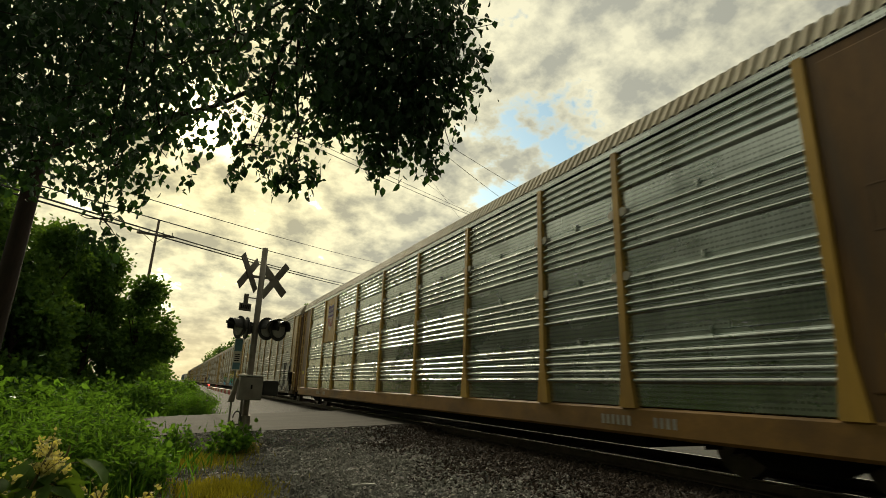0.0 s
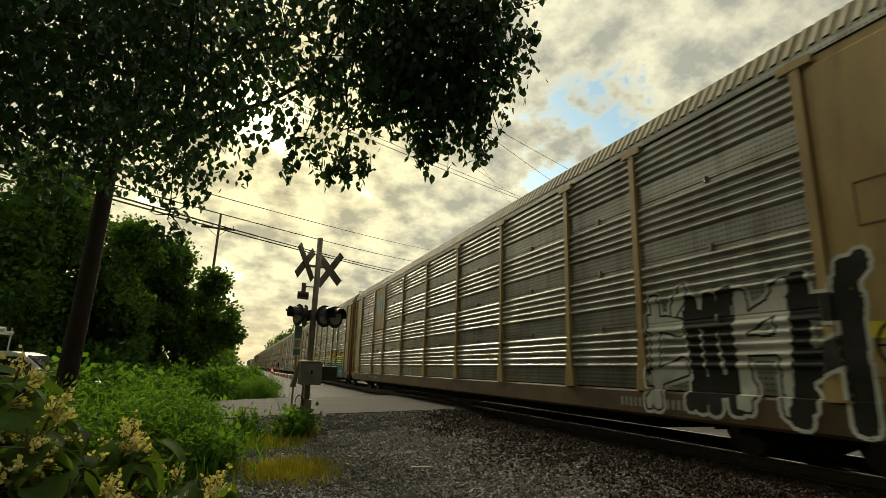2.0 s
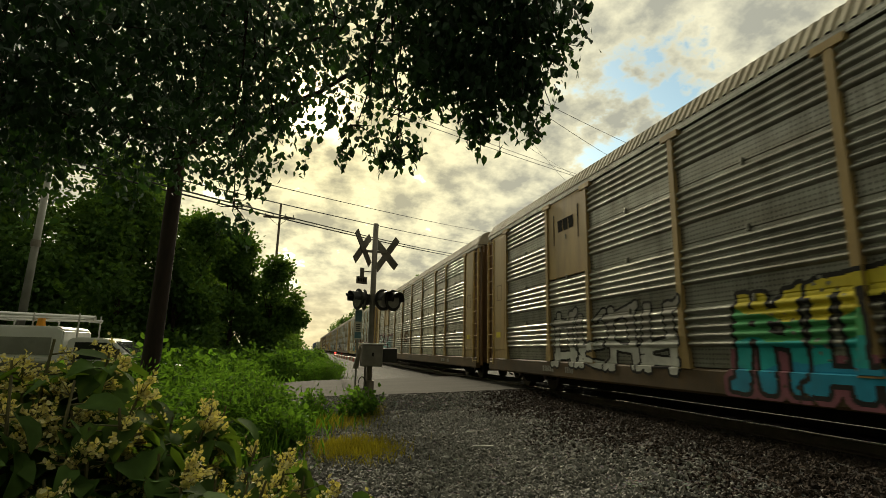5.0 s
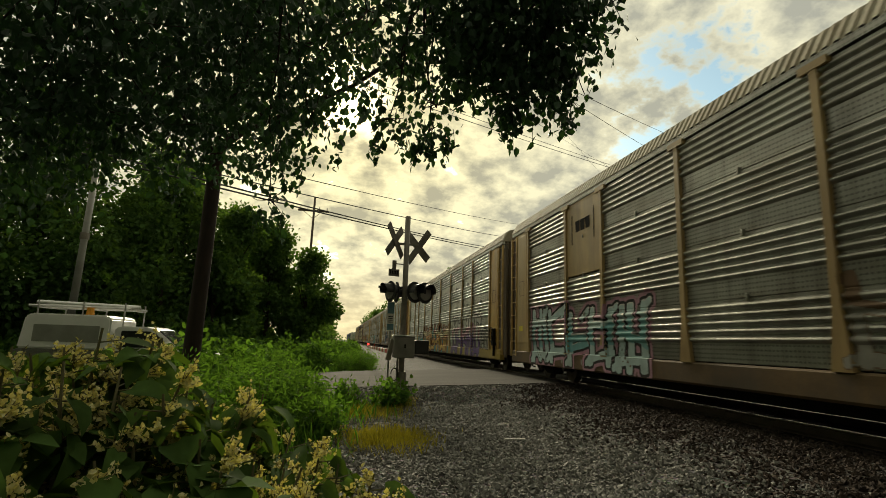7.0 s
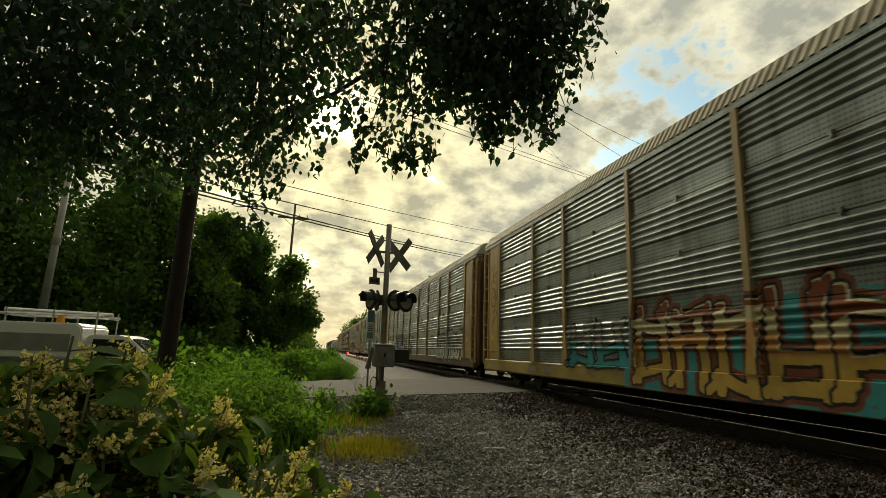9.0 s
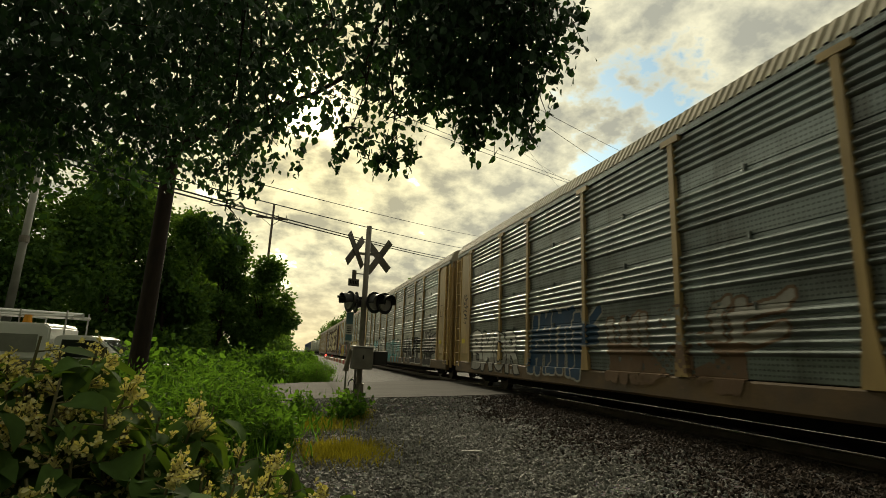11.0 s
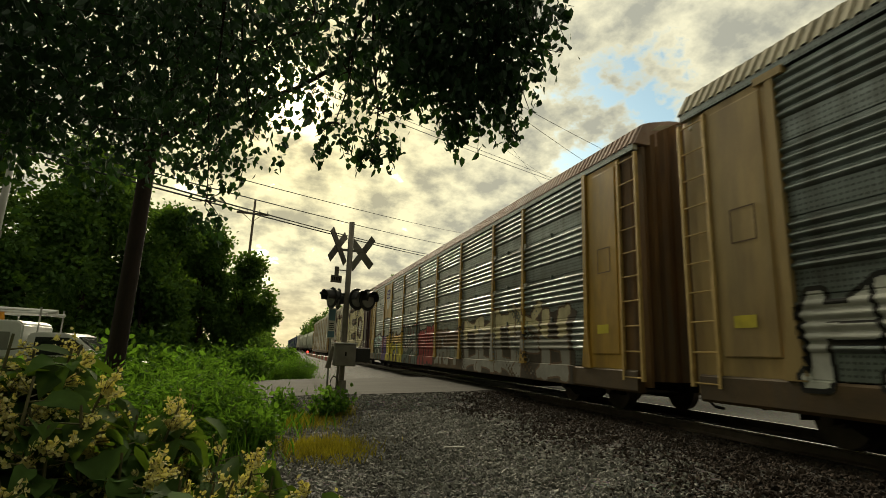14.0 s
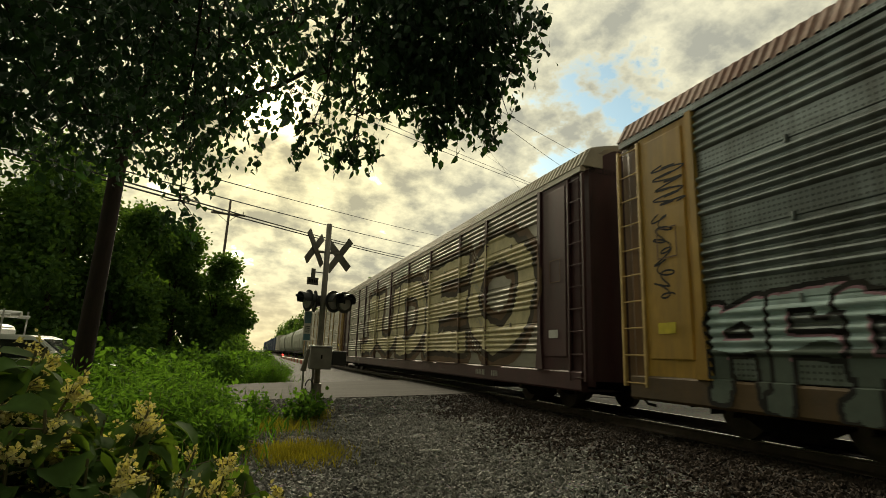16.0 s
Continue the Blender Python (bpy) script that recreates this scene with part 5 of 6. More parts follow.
def build_plants():
    build_big_tree()
    # trees across the road and along the line, nearest first
    # the last nine stand out of view, added to block skylight from behind
    rows = [(-13.5, 26, 12.5, 4.2), (-9.2, 29, 11.0, 3.6), (-18.5, 27, 13.5, 4.6), (-24, 25, 13, 4.8), (-7.6, 37, 10.2, 3.0), (-12.5, 36, 12, 4.0), (-4.9, 37, 9.2, 2.6), (-2.5, 39, 8.0, 2.4),
            (-8.5, 50, 9.5, 3.4), (-30, 27, 13, 5.0), (-36, 22, 12, 5.0), (-14, 26.5, 9, 3.4), (-16, 24.6, 6, 3.0), (-11.2, 25.6, 5.5, 2.6), (-20.5, 24, 7, 3.2), (-7.0, 31, 6.0, 2.4), (-10.5, 33, 13, 3.6), (-6.4, 33, 9.4, 2.7), (-8.9, 31, 10.5, 2.8), (-27, 14, 12, 4.6), (-26, 5, 12, 4.8), (-17, -14, 11, 4.8), (-31, 20, 12, 4.6), (-17, 1, 12, 4.8), (-15, -8, 13, 5.0), (-6, -12, 12, 4.8), (1, -15, 12, 4.8), (-20, -4, 13, 5.0)]
    for i, (x, y, h, r) in enumerate(rows):
        build_tree("roadside_tree", x, y, h, r, 40 + i, "dense dark green broadleaf tree beyond the road or out of view", 0.26, 11500, low=0.04)
    for i, (x, y, h, r) in enumerate([(-4.5, 75, 9, 4), (-5, 110, 10, 5), (-6, 160, 10, 6), (-7, 230, 11, 8), (-9, 330, 12, 10)]):
        build_tree("distant_tree", x, y, h, r, 70 + i, "hazy green tree far along the line", 0.5 + 0.2 * i, 2600, low=0.06)
    for i, (x, y, h, r) in enumerate([(17, 78, 13, 4), (14.5, 120, 12.5, 5), (13.5, 150, 12, 5), (14, 190, 12, 6), (15, 260, 13, 8), (33, 80, 17, 5)]):
        build_tree("distant_tree", x, y, h, r, 80 + i, "dark tree behind the train", 0.45 + 0.1 * i, 2600, low=0.06)
    # weeds on the verge
    a = build_shrub("weed_clump", 1, 0.95, 1.35, 4200, 0.12, LEAF_WEED, LEAF_LONG, "feathery bright green weed clump on the verge")
    b = build_shrub("weed_clump", 2, 0.9, 1.15, 4200, 0.11, LEAF_WEED, LEAF_LONG, "feathery bright green weed clump on the verge")
    c = build_shrub("leafy_shrub", 3, 1.1, 1.5, 2400, 0.15, LEAF_WEED, LEAF_ROUND, "leafy green shrub on the verge")
    spots = [(a, -2.0, 9.6), (b, -2.5, 8.3), (b, -1.35, 8.4), (c, -3.4, 12.2), (c, -2.2, 12.2), (a, -1.3, 11.0), (b, -0.95, 9.6),
             (b, -1.5, 12.9), (b, -1.7, 7.0), (b, -2.8, 6.6),
             (c, -1.2, 23.6), (c, -2.6, 23.8), (c, -4.2, 24.2), (c, -0.6, 26.0), (c, -2.0, 26.6), (c, -6.0, 24.6), (c, -7.8, 25.0), (c, -0.4, 29.0), (c, -3.6, 27.4), (c, -5.4, 28.0), (c, -0.2, 33.0), (c, -1.6, 31.0), (c, -10, 24.0), (c, -12.5, 23.8), (b, 0.9, 24.5), (b, 1.3, 30), (b, 0.6, 36), (c, 0.9, 44), (c, 0.4, 52), (c, 1.2, 62)]
    rng = random.Random(5)
    used = set()
    for ob, x, y in spots:
        m = pose(x, y, ground_height(x, y) - 0.03, 0, 0, rng.uniform(0, 360))
        if ob.name not in used:
            used.add(ob.name)
            ob.matrix_basis = m
        else:
            copy_thing(ob, m)
    small = build_shrub("pale_weed", 8, 0.4, 0.85, 700, 0.10, LEAF_WEED, LEAF_ROUND, "pale leafy weed at the road's edge", "weed")
    small.matrix_basis = pose(-0.55, 11.6, ground_height(-0.5, 11.6))
    for x, y in ((1.45, 13.0), (1.2, 12.6), (0.2, 12.9), (-0.2, 9.0)):
        copy_thing(small, pose(x, y, ground_height(x, y) - 0.25, 0, 0, rng.uniform(0, 360)))
    build_grass("yellow_grass", [(0.1, 1.6, 7.7, 9.6, 0.45), (-0.3, 1.6, 10.6, 12.8, 0.35), (1.0, 1.9, 12.4, 13.6, 0.2)], 5200, 0.18, GRASS_DRY, "thin yellow grass growing through the ballast", 3)
    build_grass("green_grass", [(-3.6, -0.6, 6.4, 9.4, 0.35), (-4.5, -0.1, 9.0, 13.8, 0.45), (-6, 0.8, 22.2, 30, 0.2)], 30000, 0.42, LEAF_WEED, "long green grass along the verge", 4)
    kinds = [build_knotweed("flowering_weed", s, h, sp, "flowering weed with broad leaves and cream sprays") for s, h, sp in ((1, 1.0, 0.30), (2, 1.0, 0.26), (3, 1.0, 0.34))]
    tops = [(-1.35, 1.75, 1.05), (-1.02, 1.75, 1.03), (-0.72, 1.80, 1.0), (-0.92, 2.15, 1.07), (-0.48, 1.85, 0.88), (-0.22, 1.85, 0.70), (0.02, 1.80, 0.56), (0.24, 1.75, 0.44), (0.12, 1.55, 0.42), (-0.08, 1.5, 0.50), (-0.02, 2.15, 0.60), (-0.28, 2.3, 0.72), (0.40, 1.8, 0.36), (-0.86, 2.05, 1.02), (-1.5, 2.0, 1.0), (-1.75, 2.3, 1.02), (-1.3, 2.35, 1.0), (-0.92, 2.4, 0.92), (-0.60, 2.45, 0.84),
            (-0.85, 1.4, 0.78), (-0.5, 1.4, 0.66), (-0.22, 1.4, 0.52), (-1.2, 1.3, 0.85), (-1.9, 1.7, 1.05), (-2.3, 2.4, 1.1), (-1.6, 3.0, 0.95), (-2.3, 3.2, 1.0), (-1.1, 3.1, 0.85), (-0.1, 2.3, 0.52)]
    used = set()
    for i, (x, y, top) in enumerate(tops):
        z = ground_height(x, y) - 0.03
        ob = kinds[i % 3]
        # all plants are about one metre tall; they stand lower where the bank falls away
        m = pose(x, y, top - 1.04, 0, 0, rng.uniform(0, 360))
        if ob.name not in used:
            used.add(ob.name)
            ob.matrix_basis = m
        else:
            copy_thing(ob, m)


# ---- crossing signal ----
def build_crossing_signal():
    x, y = 1.70, 14.1
    g = road_height(x) - 0.08
    s = empty("crossing_signal", pose(x, y, g))
    tagged(s, "weathered crossing signal mast with crossbucks, dark lamps and gate box", "crossing signal")
    H = 4.72
    part("mast", bm_tube((0, 0, 0.1), (0, 0, H), 0.075, sides=14), MAST_METAL, s, smooth=True)
    bm = bm_box((-0.17, -0.17, 0), (0.17, 0.17, 0.12), 0.02)
    bm_tube((0, 0, 0.1), (0, 0, 0.48), 0.14, 0.13, 12, bm)
    part("base", bm, MAST_METAL, s)
    # two crossbucks, back to back, seen obliquely
    for dx, yaw, label in ((-0.33, 54, "crossbuck seen from behind"), (0.33, -52, "crossbuck seen from behind")):
        cb = empty("crossbuck")
        cb.parent = s
        bm = bmesh.new()
        for i, tilt in enumerate((45, -45)):
            b = bm_box((-0.56, -0.012, -0.105), (0.56, 0.012, 0.105), 0.004)
            bmesh.ops.transform(b, matrix=pose(0, 0.026 * i, 0, 0, tilt, 0), verts=b.verts)
            me = bpy.data.meshes.new("tmp")
            b.to_mesh(me)
            b.free()
            bm.from_mesh(me)
            bpy.data.meshes.remove(me)
        bpy.data.objects.remove(cb)
        part("crossbuck", bm, SIGN_GREY, s, label, pose(dx, 0.12 * (1 if dx > 0 else -1), H - 0.78 + (0.05 if dx < 0 else -0.05), 0, 0, yaw))
        part("clamp", bm_box((min(0, dx), -0.03, H - 0.82), (max(0, dx), 0.03, H - 0.76)), MAST_METAL, s)
    sign = part("count_sign", bm_box((-0.16, -0.01, -0.10), (0.16, 0.01, 0.10), 0.005), SIGN_GREY, s, "small track-count plate", pose(-0.32, 0, H - 1.60, 0, 0, 20))
    part("count_sign_top", bm_box((-0.06, -0.01, 0.10), (0.06, 0.01, 0.34), 0.004), SIGN_GREY, s, "", pose(-0.32, 0, H - 1.60, 0, 0, 20))
    for i in range(5):
        part("sign_bar", bm_box((-0.12 + i * 0.05, -0.014, -0.04), (-0.09 + i * 0.05, -0.0105, 0.05)), CAR_DARK, sign)
    part("bracket", bm_tube((-0.32, 0, H - 1.35), (0, 0, H - 1.36), 0.015, sides=6), MAST_METAL, s)
    # lamp bar
    zl = H - 2.12
    part("lamp_bar", bm_tube((-0.72, 0.05, zl + 0.12), (0.74, -0.05, zl + 0.12), 0.035, sides=8), BLACK_PAINT, s)
    def lamp(lx, ly, yaw, label):
        m = pose(lx, ly, zl, 0, 0, yaw)
        disc = part("target_disc", bm_tube((0, 0.0, 0), (0, 0.02, 0), 0.29, sides=28), BLACK_PAINT, s, label, m)
        part("lamp_case", bm_tube((0, 0.02, 0), (0, 0.20, 0), 0.16, 0.12, 18), BLACK_PAINT, disc)
        part("lens", bm_tube((0, -0.03, 0), (0, 0.0, 0), 0.20, 0.21, 20), LENS_DARK, disc, "unlit dark lens")
        bm = bmesh.new()
        n = 14
        rows = []
        for i in range(n + 1):
            a = math.pi * (-0.05 + 1.1 * i / n)
            rows.append([bm.verts.new((0.23 * math.cos(a), 0.0, 0.23 * math.sin(a))), bm.verts.new((0.22 * math.cos(a), -0.20 - 0.05 * math.sin(a), 0.22 * math.sin(a))),
                         bm.verts.new((0.21 * math.cos(a), -0.20 - 0.05 * math.sin(a), 0.21 * math.sin(a))), bm.verts.new((0.22 * math.cos(a), 0.0, 0.22 * math.sin(a)))])
        for a, b in zip(rows, rows[1:]):
            for i in range(4):
                bm.faces.new((a[i], a[(i + 1) % 4], b[(i + 1) % 4], b[i]))
        part("visor", bm, BLACK_PAINT, disc)
    lamp(-0.40, 0.02, -68, "black lamp disc with a long visor")
    lamp(-0.22, 0.14, -112 + 30, "black lamp disc with a long visor")
    lamp(0.27, -0.10, 34, "black lamp disc with an unlit lens")
    lamp(0.56, -0.04, 34, "black lamp disc with an unlit lens")
    # cases
    case = part("gate_case", bm_box((-0.24, -0.28, 0.84), (0.30, 0.22, 1.40), 0.03), CASE_METAL, s, "grey metal gate machine case")
    part("case_lid", bm_box((-0.27, -0.31, 1.405), (0.33, 0.25, 1.44), 0.012), ALU, case, "pale metal lid")
    part("door_latch", bm_box((0.02, -0.30, 1.10), (0.06, -0.284, 1.2), 0.004), CAR_DARK, case)
    part("side_case", bm_box((0.34, -0.05, 0.95), (0.72, 0.25, 1.32), 0.03), BLACK_PAINT, s, "black counterweight box")
    part("gate_bracket", bm_prism([(-0.44, 0.78), (-0.30, 0.78), (-0.25, 1.30), (-0.30, 1.36)], 1, -0.1, 0.1), MAST_METAL, s)
    part("conduit", bm_tube((-0.12, -0.1, 0.05), (-0.12, -0.1, 0.84), 0.03, sides=8), MAST_METAL, s)
    bm = bmesh.new()
    pts = [(-0.2 + 0.09 * math.cos(a) * -1, -0.16, 0.42 + 0.16 * math.sin(a)) for a in np.linspace(0, 6.0, 14)]
    for a, b in zip(pts, pts[1:]):
        bm_tube(a, b, 0.014, sides=6, bm=bm)
    part("cable_loop", bm, BLACK_PAINT, s)
    # lowered gate arm across the road
    arm_len, n = 11.0, 18
    for i in range(n):
        y0 = 0.35 + arm_len * i / n
        part("arm_section", bm_box((-0.32, y0, 0.93), (-0.27, y0 + arm_len / n - 0.004, 1.05 - 0.03 * i / n)), RED_PAINT if i % 2 else WHITE_PAINT, s, "red arm band" if i % 2 else "white arm band")
    for d, z in ((10.9, 1.10), (6.6, 1.1)):
        part("arm_lamp", bm_tube((-0.295, d, z), (-0.295, d + 0.07, z), 0.035, sides=12), RED_LAMP if d > 8 else RED_PAINT, s, "small red arm lamp")
    # blue-and-white notice on a thin post just behind
    p = empty("notice_post", pose(1.36, 14.25, road_height(1.36) - 0.08))
    tagged(p, "narrow blue and white notice on a thin post", "sign")
    part("stake", bm_tube((0, 0, 0), (0, 0, 2.3), 0.025, sides=8), GREY_POLE, p)
    board = part("board", bm_box((-0.10, -0.03, 1.55), (0.10, -0.026 + 0.01, 2.35), 0.004), WHITE_PAINT, p)
    part("panel", bm_box((-0.085, -0.036, 2.02), (0.085, -0.0315, 2.32)), SIGN_BLUE, board, "blue field")
    part("panel", bm_box((-0.085, -0.036, 1.58), (0.085, -0.0315, 1.74)), SIGN_BLUE, board, "blue field")
    for i in range(4):
        part("line_bar", bm_box((-0.06, -0.036, 1.78 + i * 0.05), (0.06, -0.0315, 1.80 + i * 0.05)), CAR_DARK, board)


# ---- poles and wires ----
def wire(name, a, b, sag, r, label):
    cu = bpy.data.curves.new(name, "CURVE")
    cu.dimensions, cu.bevel_depth, cu.bevel_resolution = "3D", r, 1
    sp = cu.splines.new("POLY")
    n = 24
    sp.points.add(n)
    a, b = Vector(a), Vector(b)
    for i in range(n + 1):
        t = i / n
        p = a.lerp(b, t)
        p.z -= sag * 4 * t * (1 - t)
        sp.points[i].co = (*p, 1)
    cu.materials.append(WIRE_BLACK)
    ob = new(name, cu)
    tagged(ob, label, "wire", "overhead wires")


def build_poles():
    x, y, h = -2.65, 41.5, 12.2
    p = empty("utility_pole", pose(x, y, ground_height(x, y)))
    tagged(p, "tall dark wooden utility pole with one crossarm", "utility pole")
    part("pole", bm_tube((0, 0, 0), (0.1, 0, h + 0.5), 0.125, 0.08, 12), WOOD_POLE, p, smooth=True)
    arm = part("crossarm", bm_box((-1.15, -0.06, h - 0.70), (1.25, 0.06, h - 0.55), 0.01), WOOD_POLE, p)
    for dx in (-1.0, -0.4, 0.5, 1.1):
        part("insulator", bm_tube((dx, 0, h - 0.55), (dx, 0, h - 0.32), 0.045, 0.03, 10), GREY_POLE, arm)
    for s in (-1, 1):
        part("brace", bm_tube((s * 0.7, -0.07, h - 0.70), (0.05, -0.1, h - 1.3), 0.02, sides=6), MAST_METAL, p)
    q = empty("grey_pole", pose(-9.9, 21.9, ground_height(-9.9, 21.9)))
    tagged(q, "smooth pale grey pole beside the road", "pole")
    part("shaft", bm_tube((0, 0, 0), (0.15, 0, 9.5), 0.15, 0.10, 16), GREY_POLE, q, smooth=True)
    part("collar", bm_tube((0.08, 0, 5.0), (0.08, 0, 5.25), 0.16, 0.16, 16), MAST_METAL, q)
    # road wires, running from the near left over the track to the far right
    def far(a, b, k):
        a, b = Vector(a), Vector(b)
        return a - (b - a) * k, b + (b - a) * 0.45
    for a, b, r in (((-6.1, 28.3, 8.88), (18.52, 66.26, 13.92), 0.045), ((-3.1, 28.84, 8.66), (18.13, 66.29, 14.29), 0.04), ((-2.83, 28.72, 9.2), (22.06, 69.96, 16.62), 0.03), ((-1.51, 28.62, 9.87), (23.45, 69.07, 18.44), 0.022)):
        s, e = far(a, b, 0.35)
        wire("road_wire", s, e, 0.5, r, "thick black overhead wire crossing the road")
    for a, b, r in (((4.75, 22.2, 11.46), (18.87, 32.85, 13.83), 0.015), ((2.06, 22.17, 12.37), (18.48, 32.94, 14.17), 0.013), ((9.46, 20.11, 12.45), (21.74, 30.23, 15.61), 0.013), ((9.79, 20.27, 11.88), (20.64, 31.28, 14.98), 0.013), ((8.6, 21.3, 12.1), (17.6, 33.4, 14.0), 0.007), ((6.6, 22.0, 12.6), (18.2, 33.1, 14.2), 0.007)):
        s, e = far(a, b, 0.5)
        wire("service_wire", s, e, 0.15, r, "thin overhead service wire")


# ---- the waiting truck ----
def build_pickup():
    t = empty("pickup_truck", pose(-2.9, 16.3, road_height(-6.0), 0, 0, -2))
    tagged(t, "white pickup truck with a cargo cap and aluminium ladder rack", "pickup truck")
    # x = 0 at the front bumper, the truck faces +x
    prof = [(-5.35, 0.45), (-5.38, 0.95), (-5.30, 1.02), (-2.65, 1.02), (-1.55, 1.04), (-0.35, 0.96), (-0.06, 0.86), (0.0, 0.5), (-0.1, 0.36), (-5.2, 0.36)]
    bm = bm_prism(prof, 1, -0.93, 0.93)
    bmesh.ops.bevel(bm, geom=list(bm.edges), offset=0.04, segments=2, affect="EDGES")
    part("body", bm, VAN_GREY, t, "dull silver-grey body")
    part("hood", bm_prism([(-1.5, 1.045), (-0.35, 0.965), (-0.30, 0.985), (-1.45, 1.075)], 1, -0.78, 0.78), VAN_WHITE, t)
    cab = [(-3.05, 1.0), (-3.0, 1.62), (-2.85, 1.68), (-2.2, 1.68), (-1.95, 1.60), (-1.25, 1.03)]
    bm = bm_prism(cab, 1, -0.78, 0.78)
    bmesh.ops.bevel(bm, geom=list(bm.edges), offset=0.03, segments=2, affect="EDGES")
    c = part("cab", bm, VAN_WHITE, t)
    part("windshield", bm_prism([(-1.92, 1.585), (-1.28, 1.07), (-1.265, 1.075), (-1.90, 1.60)], 1, -0.68, 0.68), DARK_GLASS, c)
    for s in (-1, 1):
        part("side_window", bm_prism([(-2.85, 1.12), (-2.82, 1.56), (-2.1, 1.56), (-1.95, 1.50), (-1.5, 1.12)], 1, s * 0.785 - 0.006, s * 0.785 + 0.006), DARK_GLASS, c)
        part("mirror", bm_box((-1.62, s * 0.98 - 0.1, 1.12), (-1.5, s * 0.98 + 0.1, 1.30), 0.03), VAN_WHITE, t)
        part("headlight", bm_box((-0.12, s * 0.72 - 0.14, 0.70), (0.0, s * 0.72 + 0.14, 0.84), 0.02), ALU, t)
    capp = [(-5.30, 1.03), (-5.20, 1.86), (-5.05, 1.95), (-3.25, 1.95), (-3.1, 1.86), (-3.08, 1.03)]
    bm = bm_prism(capp, 1, -0.84, 0.84)
    bmesh.ops.bevel(bm, geom=list(bm.edges), offset=0.04, segments=2, affect="EDGES")
    cap = part("cargo_cap", bm, VAN_WHITE, t, "white cargo cap")
    for s in (-1, 1):
        part("cap_window", bm_box((-4.95, s * 0.846 - 0.006, 1.22), (-3.35, s * 0.846 + 0.006, 1.66)), GREY_POLE, cap, "pale grey cap window")
    rack = part("ladder_rack", bm_tube((-5.3, -0.55, 2.16), (-2.75, -0.55, 2.16), 0.035, sides=8), ALU, t, "aluminium roof rack")
    part("rail_bar", bm_tube((-5.3, 0.55, 2.16), (-2.75, 0.55, 2.16), 0.035, sides=8), ALU, rack)
    part("pipe", bm_tube((-5.2, -0.36, 2.25), (-2.6, -0.36, 2.19), 0.075, sides=14), ALU, rack, "long pale carrier tube")
    for x in (-5.0, -3.9, -2.85):
        part("cross_bar", bm_box((x - 0.03, -0.7, 2.10), (x + 0.03, 0.7, 2.14)), ALU, rack)
        for s in (-1, 1):
            part("stay", bm_tube((x, s * 0.68, 1.88 if x < -3 else 1.62), (x, s * 0.68, 2.3), 0.02, sides=6), ALU, rack)
    part("beacon", bm_tube((-3.75, -0.6, 1.93), (-3.75, -0.6, 2.15), 0.11, 0.08, 14), ORANGE, t, "orange roof beacon")
    for x in (-0.95, -4.45):
        for s in (-1, 1):
            w = part("wheel", bm_tube((x, s * 0.80 - 0.11, 0.36), (x, s * 0.80 + 0.11, 0.36), 0.36, sides=24), TYRE, t)
            part("rim", bm_tube((x, s * 0.80 + s * 0.10, 0.36), (x, s * 0.80 + s * 0.125, 0.36), 0.21, sides=18), ALU, w)


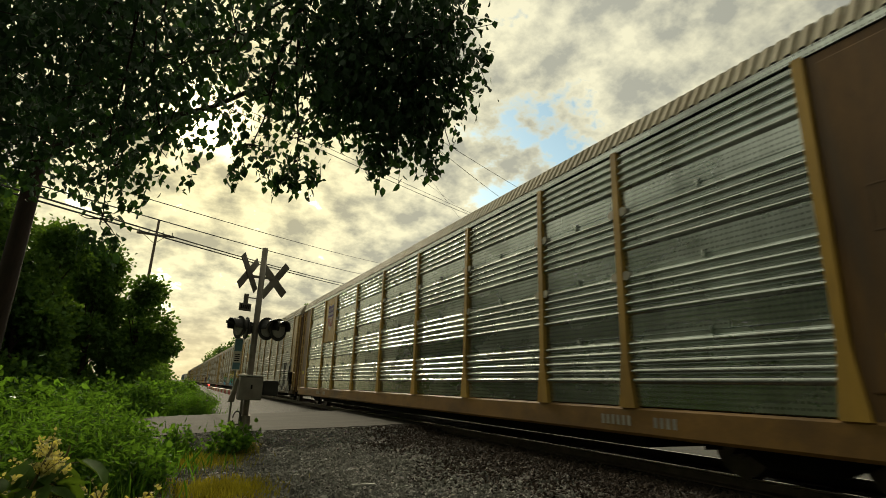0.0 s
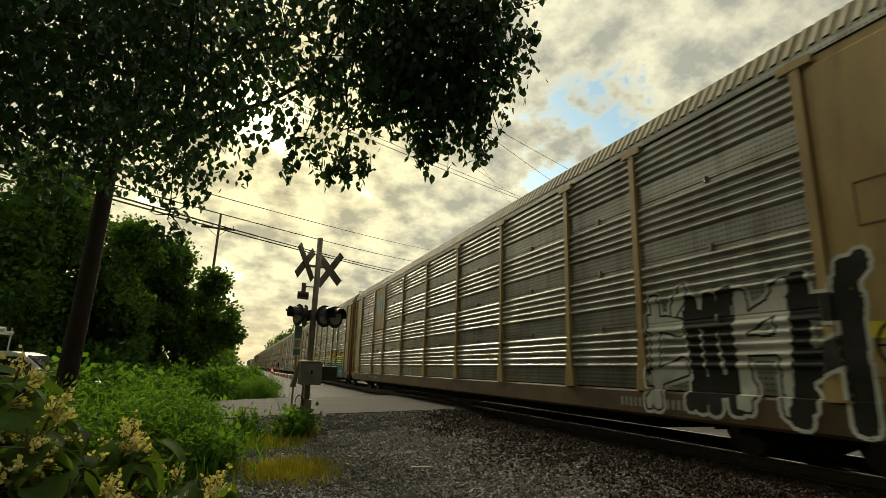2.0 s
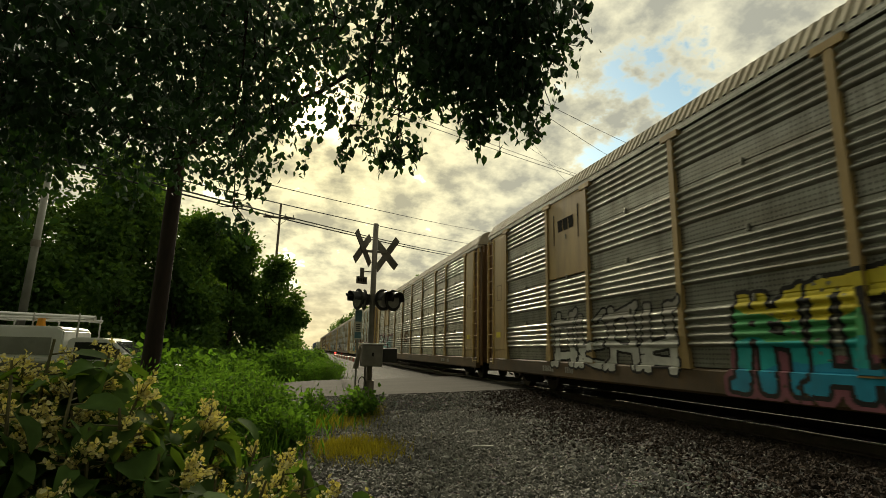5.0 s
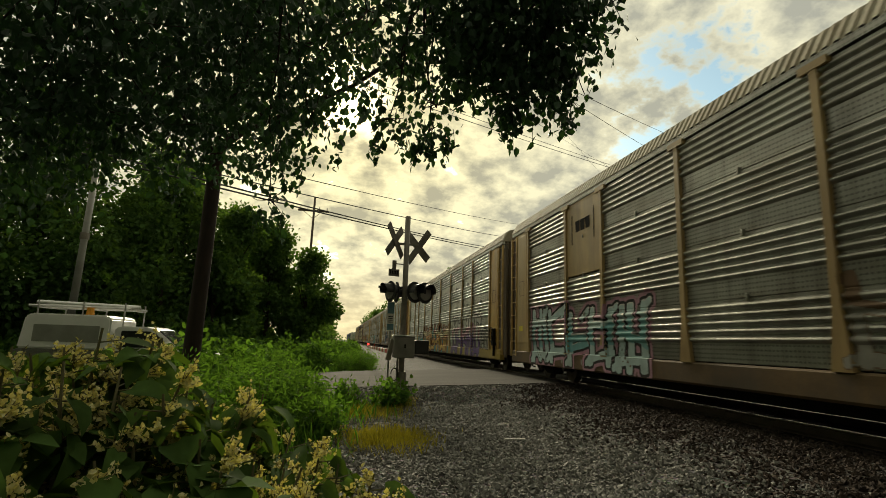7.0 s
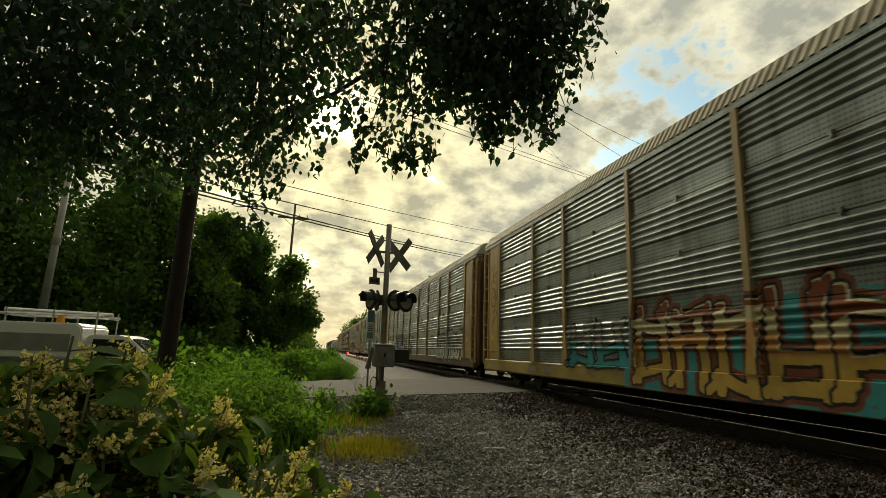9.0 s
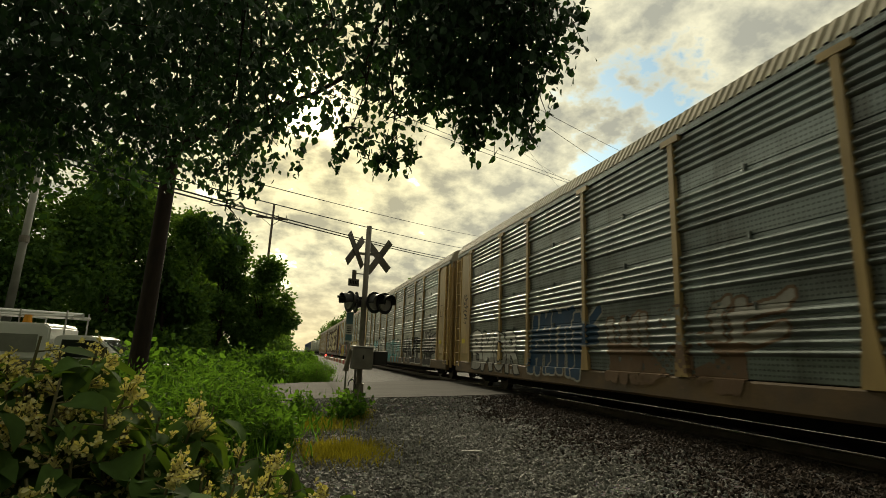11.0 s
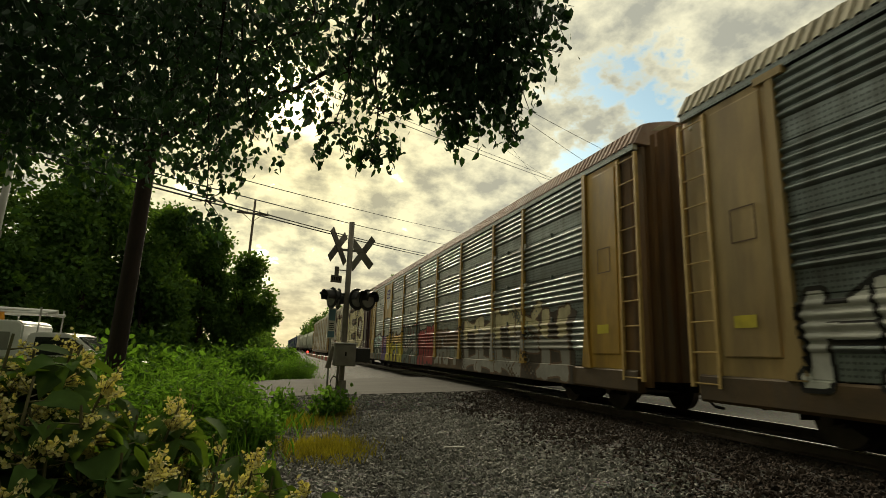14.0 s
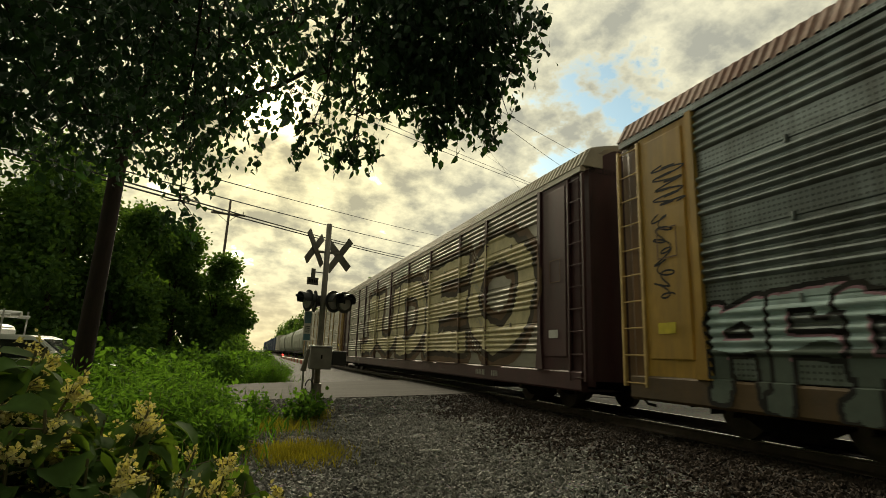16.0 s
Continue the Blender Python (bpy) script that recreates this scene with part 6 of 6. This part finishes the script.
def build_stones():
    """Loose ballast between the verge and the rails."""
    rn = np.random.default_rng(9)
    n = 50000
    y = 2.2 + 12.0 * rn.random(n) ** 1.25
    x = rn.uniform(-0.4, 6.6, n) + rn.normal(0, 0.2, n)
    keep = (x > -0.2 + 0.5 * rn.random(n) + 0.02 * y) & (x < 6.7)
    x, y = x[keep], y[keep]
    n = len(x)
    z = np.array([ground_height(a, b) for a, b in zip(x, y)])
    base = np.array([(1, 0, 0), (0.2, 0.9, 0.1), (-0.9, 0.3, 0), (-0.3, -0.9, -0.1), (0.1, 0.1, 0.75), (0.0, -0.1, -0.7)])
    tri = np.array([(0, 1, 4), (1, 2, 4), (2, 3, 4), (3, 0, 4), (1, 0, 5), (2, 1, 5), (3, 2, 5), (0, 3, 5)])
    size = rn.uniform(0.014, 0.038, n) * np.where(rn.random(n) < 0.06, 1.4, 1.0)
    v = base[None] * (1 + 0.25 * rn.normal(size=(n, 6, 1))) * size[:, None, None]
    q = rn.normal(size=(n, 4))
    q /= np.linalg.norm(q, axis=1, keepdims=True)
    w, i, j, k = q.T
    r = np.stack([1 - 2 * (j * j + k * k), 2 * (i * j - k * w), 2 * (i * k + j * w), 2 * (i * j + k * w), 1 - 2 * (i * i + k * k), 2 * (j * k - i * w), 2 * (i * k - j * w), 2 * (j * k + i * w), 1 - 2 * (i * i + j * j)], 1).reshape(n, 3, 3)
    v = np.einsum("nab,nkb->nka", r, v)
    v += np.stack([x, y, z + 0.35 * size], 1)[:, None]
    faces = (np.arange(n)[:, None, None] * 6 + tri[None]).reshape(-1, 3)
    me = mesh_of("ballast", v.reshape(-1, 3), faces, [BALLAST, BALLAST_RUST_SHADE])
    # stones near the rails are rust brown, with shade painted into their colour
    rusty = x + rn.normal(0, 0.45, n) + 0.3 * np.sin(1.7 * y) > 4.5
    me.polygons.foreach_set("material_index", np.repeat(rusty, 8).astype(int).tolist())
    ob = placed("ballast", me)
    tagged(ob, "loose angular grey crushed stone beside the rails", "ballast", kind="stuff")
    st = part("wood_splinter", bm_prism([(-0.16, 0.0), (0.16, 0.008), (0.17, 0.022), (-0.15, 0.018)], 1, -0.018, 0.018), LINE_PAINT, None)
    st.matrix_basis = pose(2.85, 8.25, ground_height(2.85, 8.25) + 0.03, 0, 0, -8)
    tagged(st, "pale splinter of wood lying on the ballast", "wood scrap")


build_plants()
build_crossing_signal()
build_poles()
build_pickup()
build_stones()


def motions():
    """The train rolls steadily towards and past the camera."""
    times = [0.0, 1 / 30, 2 / 30] + [0.5 * i for i in range(1, 32)] + [16 - 2 / 30, 16 - 1 / 30, 16.0]
    for car, y in TRAIN:
        walk(car, [(t, pose(TRACK_X, y - SPEED * t, 0)) for t in times])


motions()
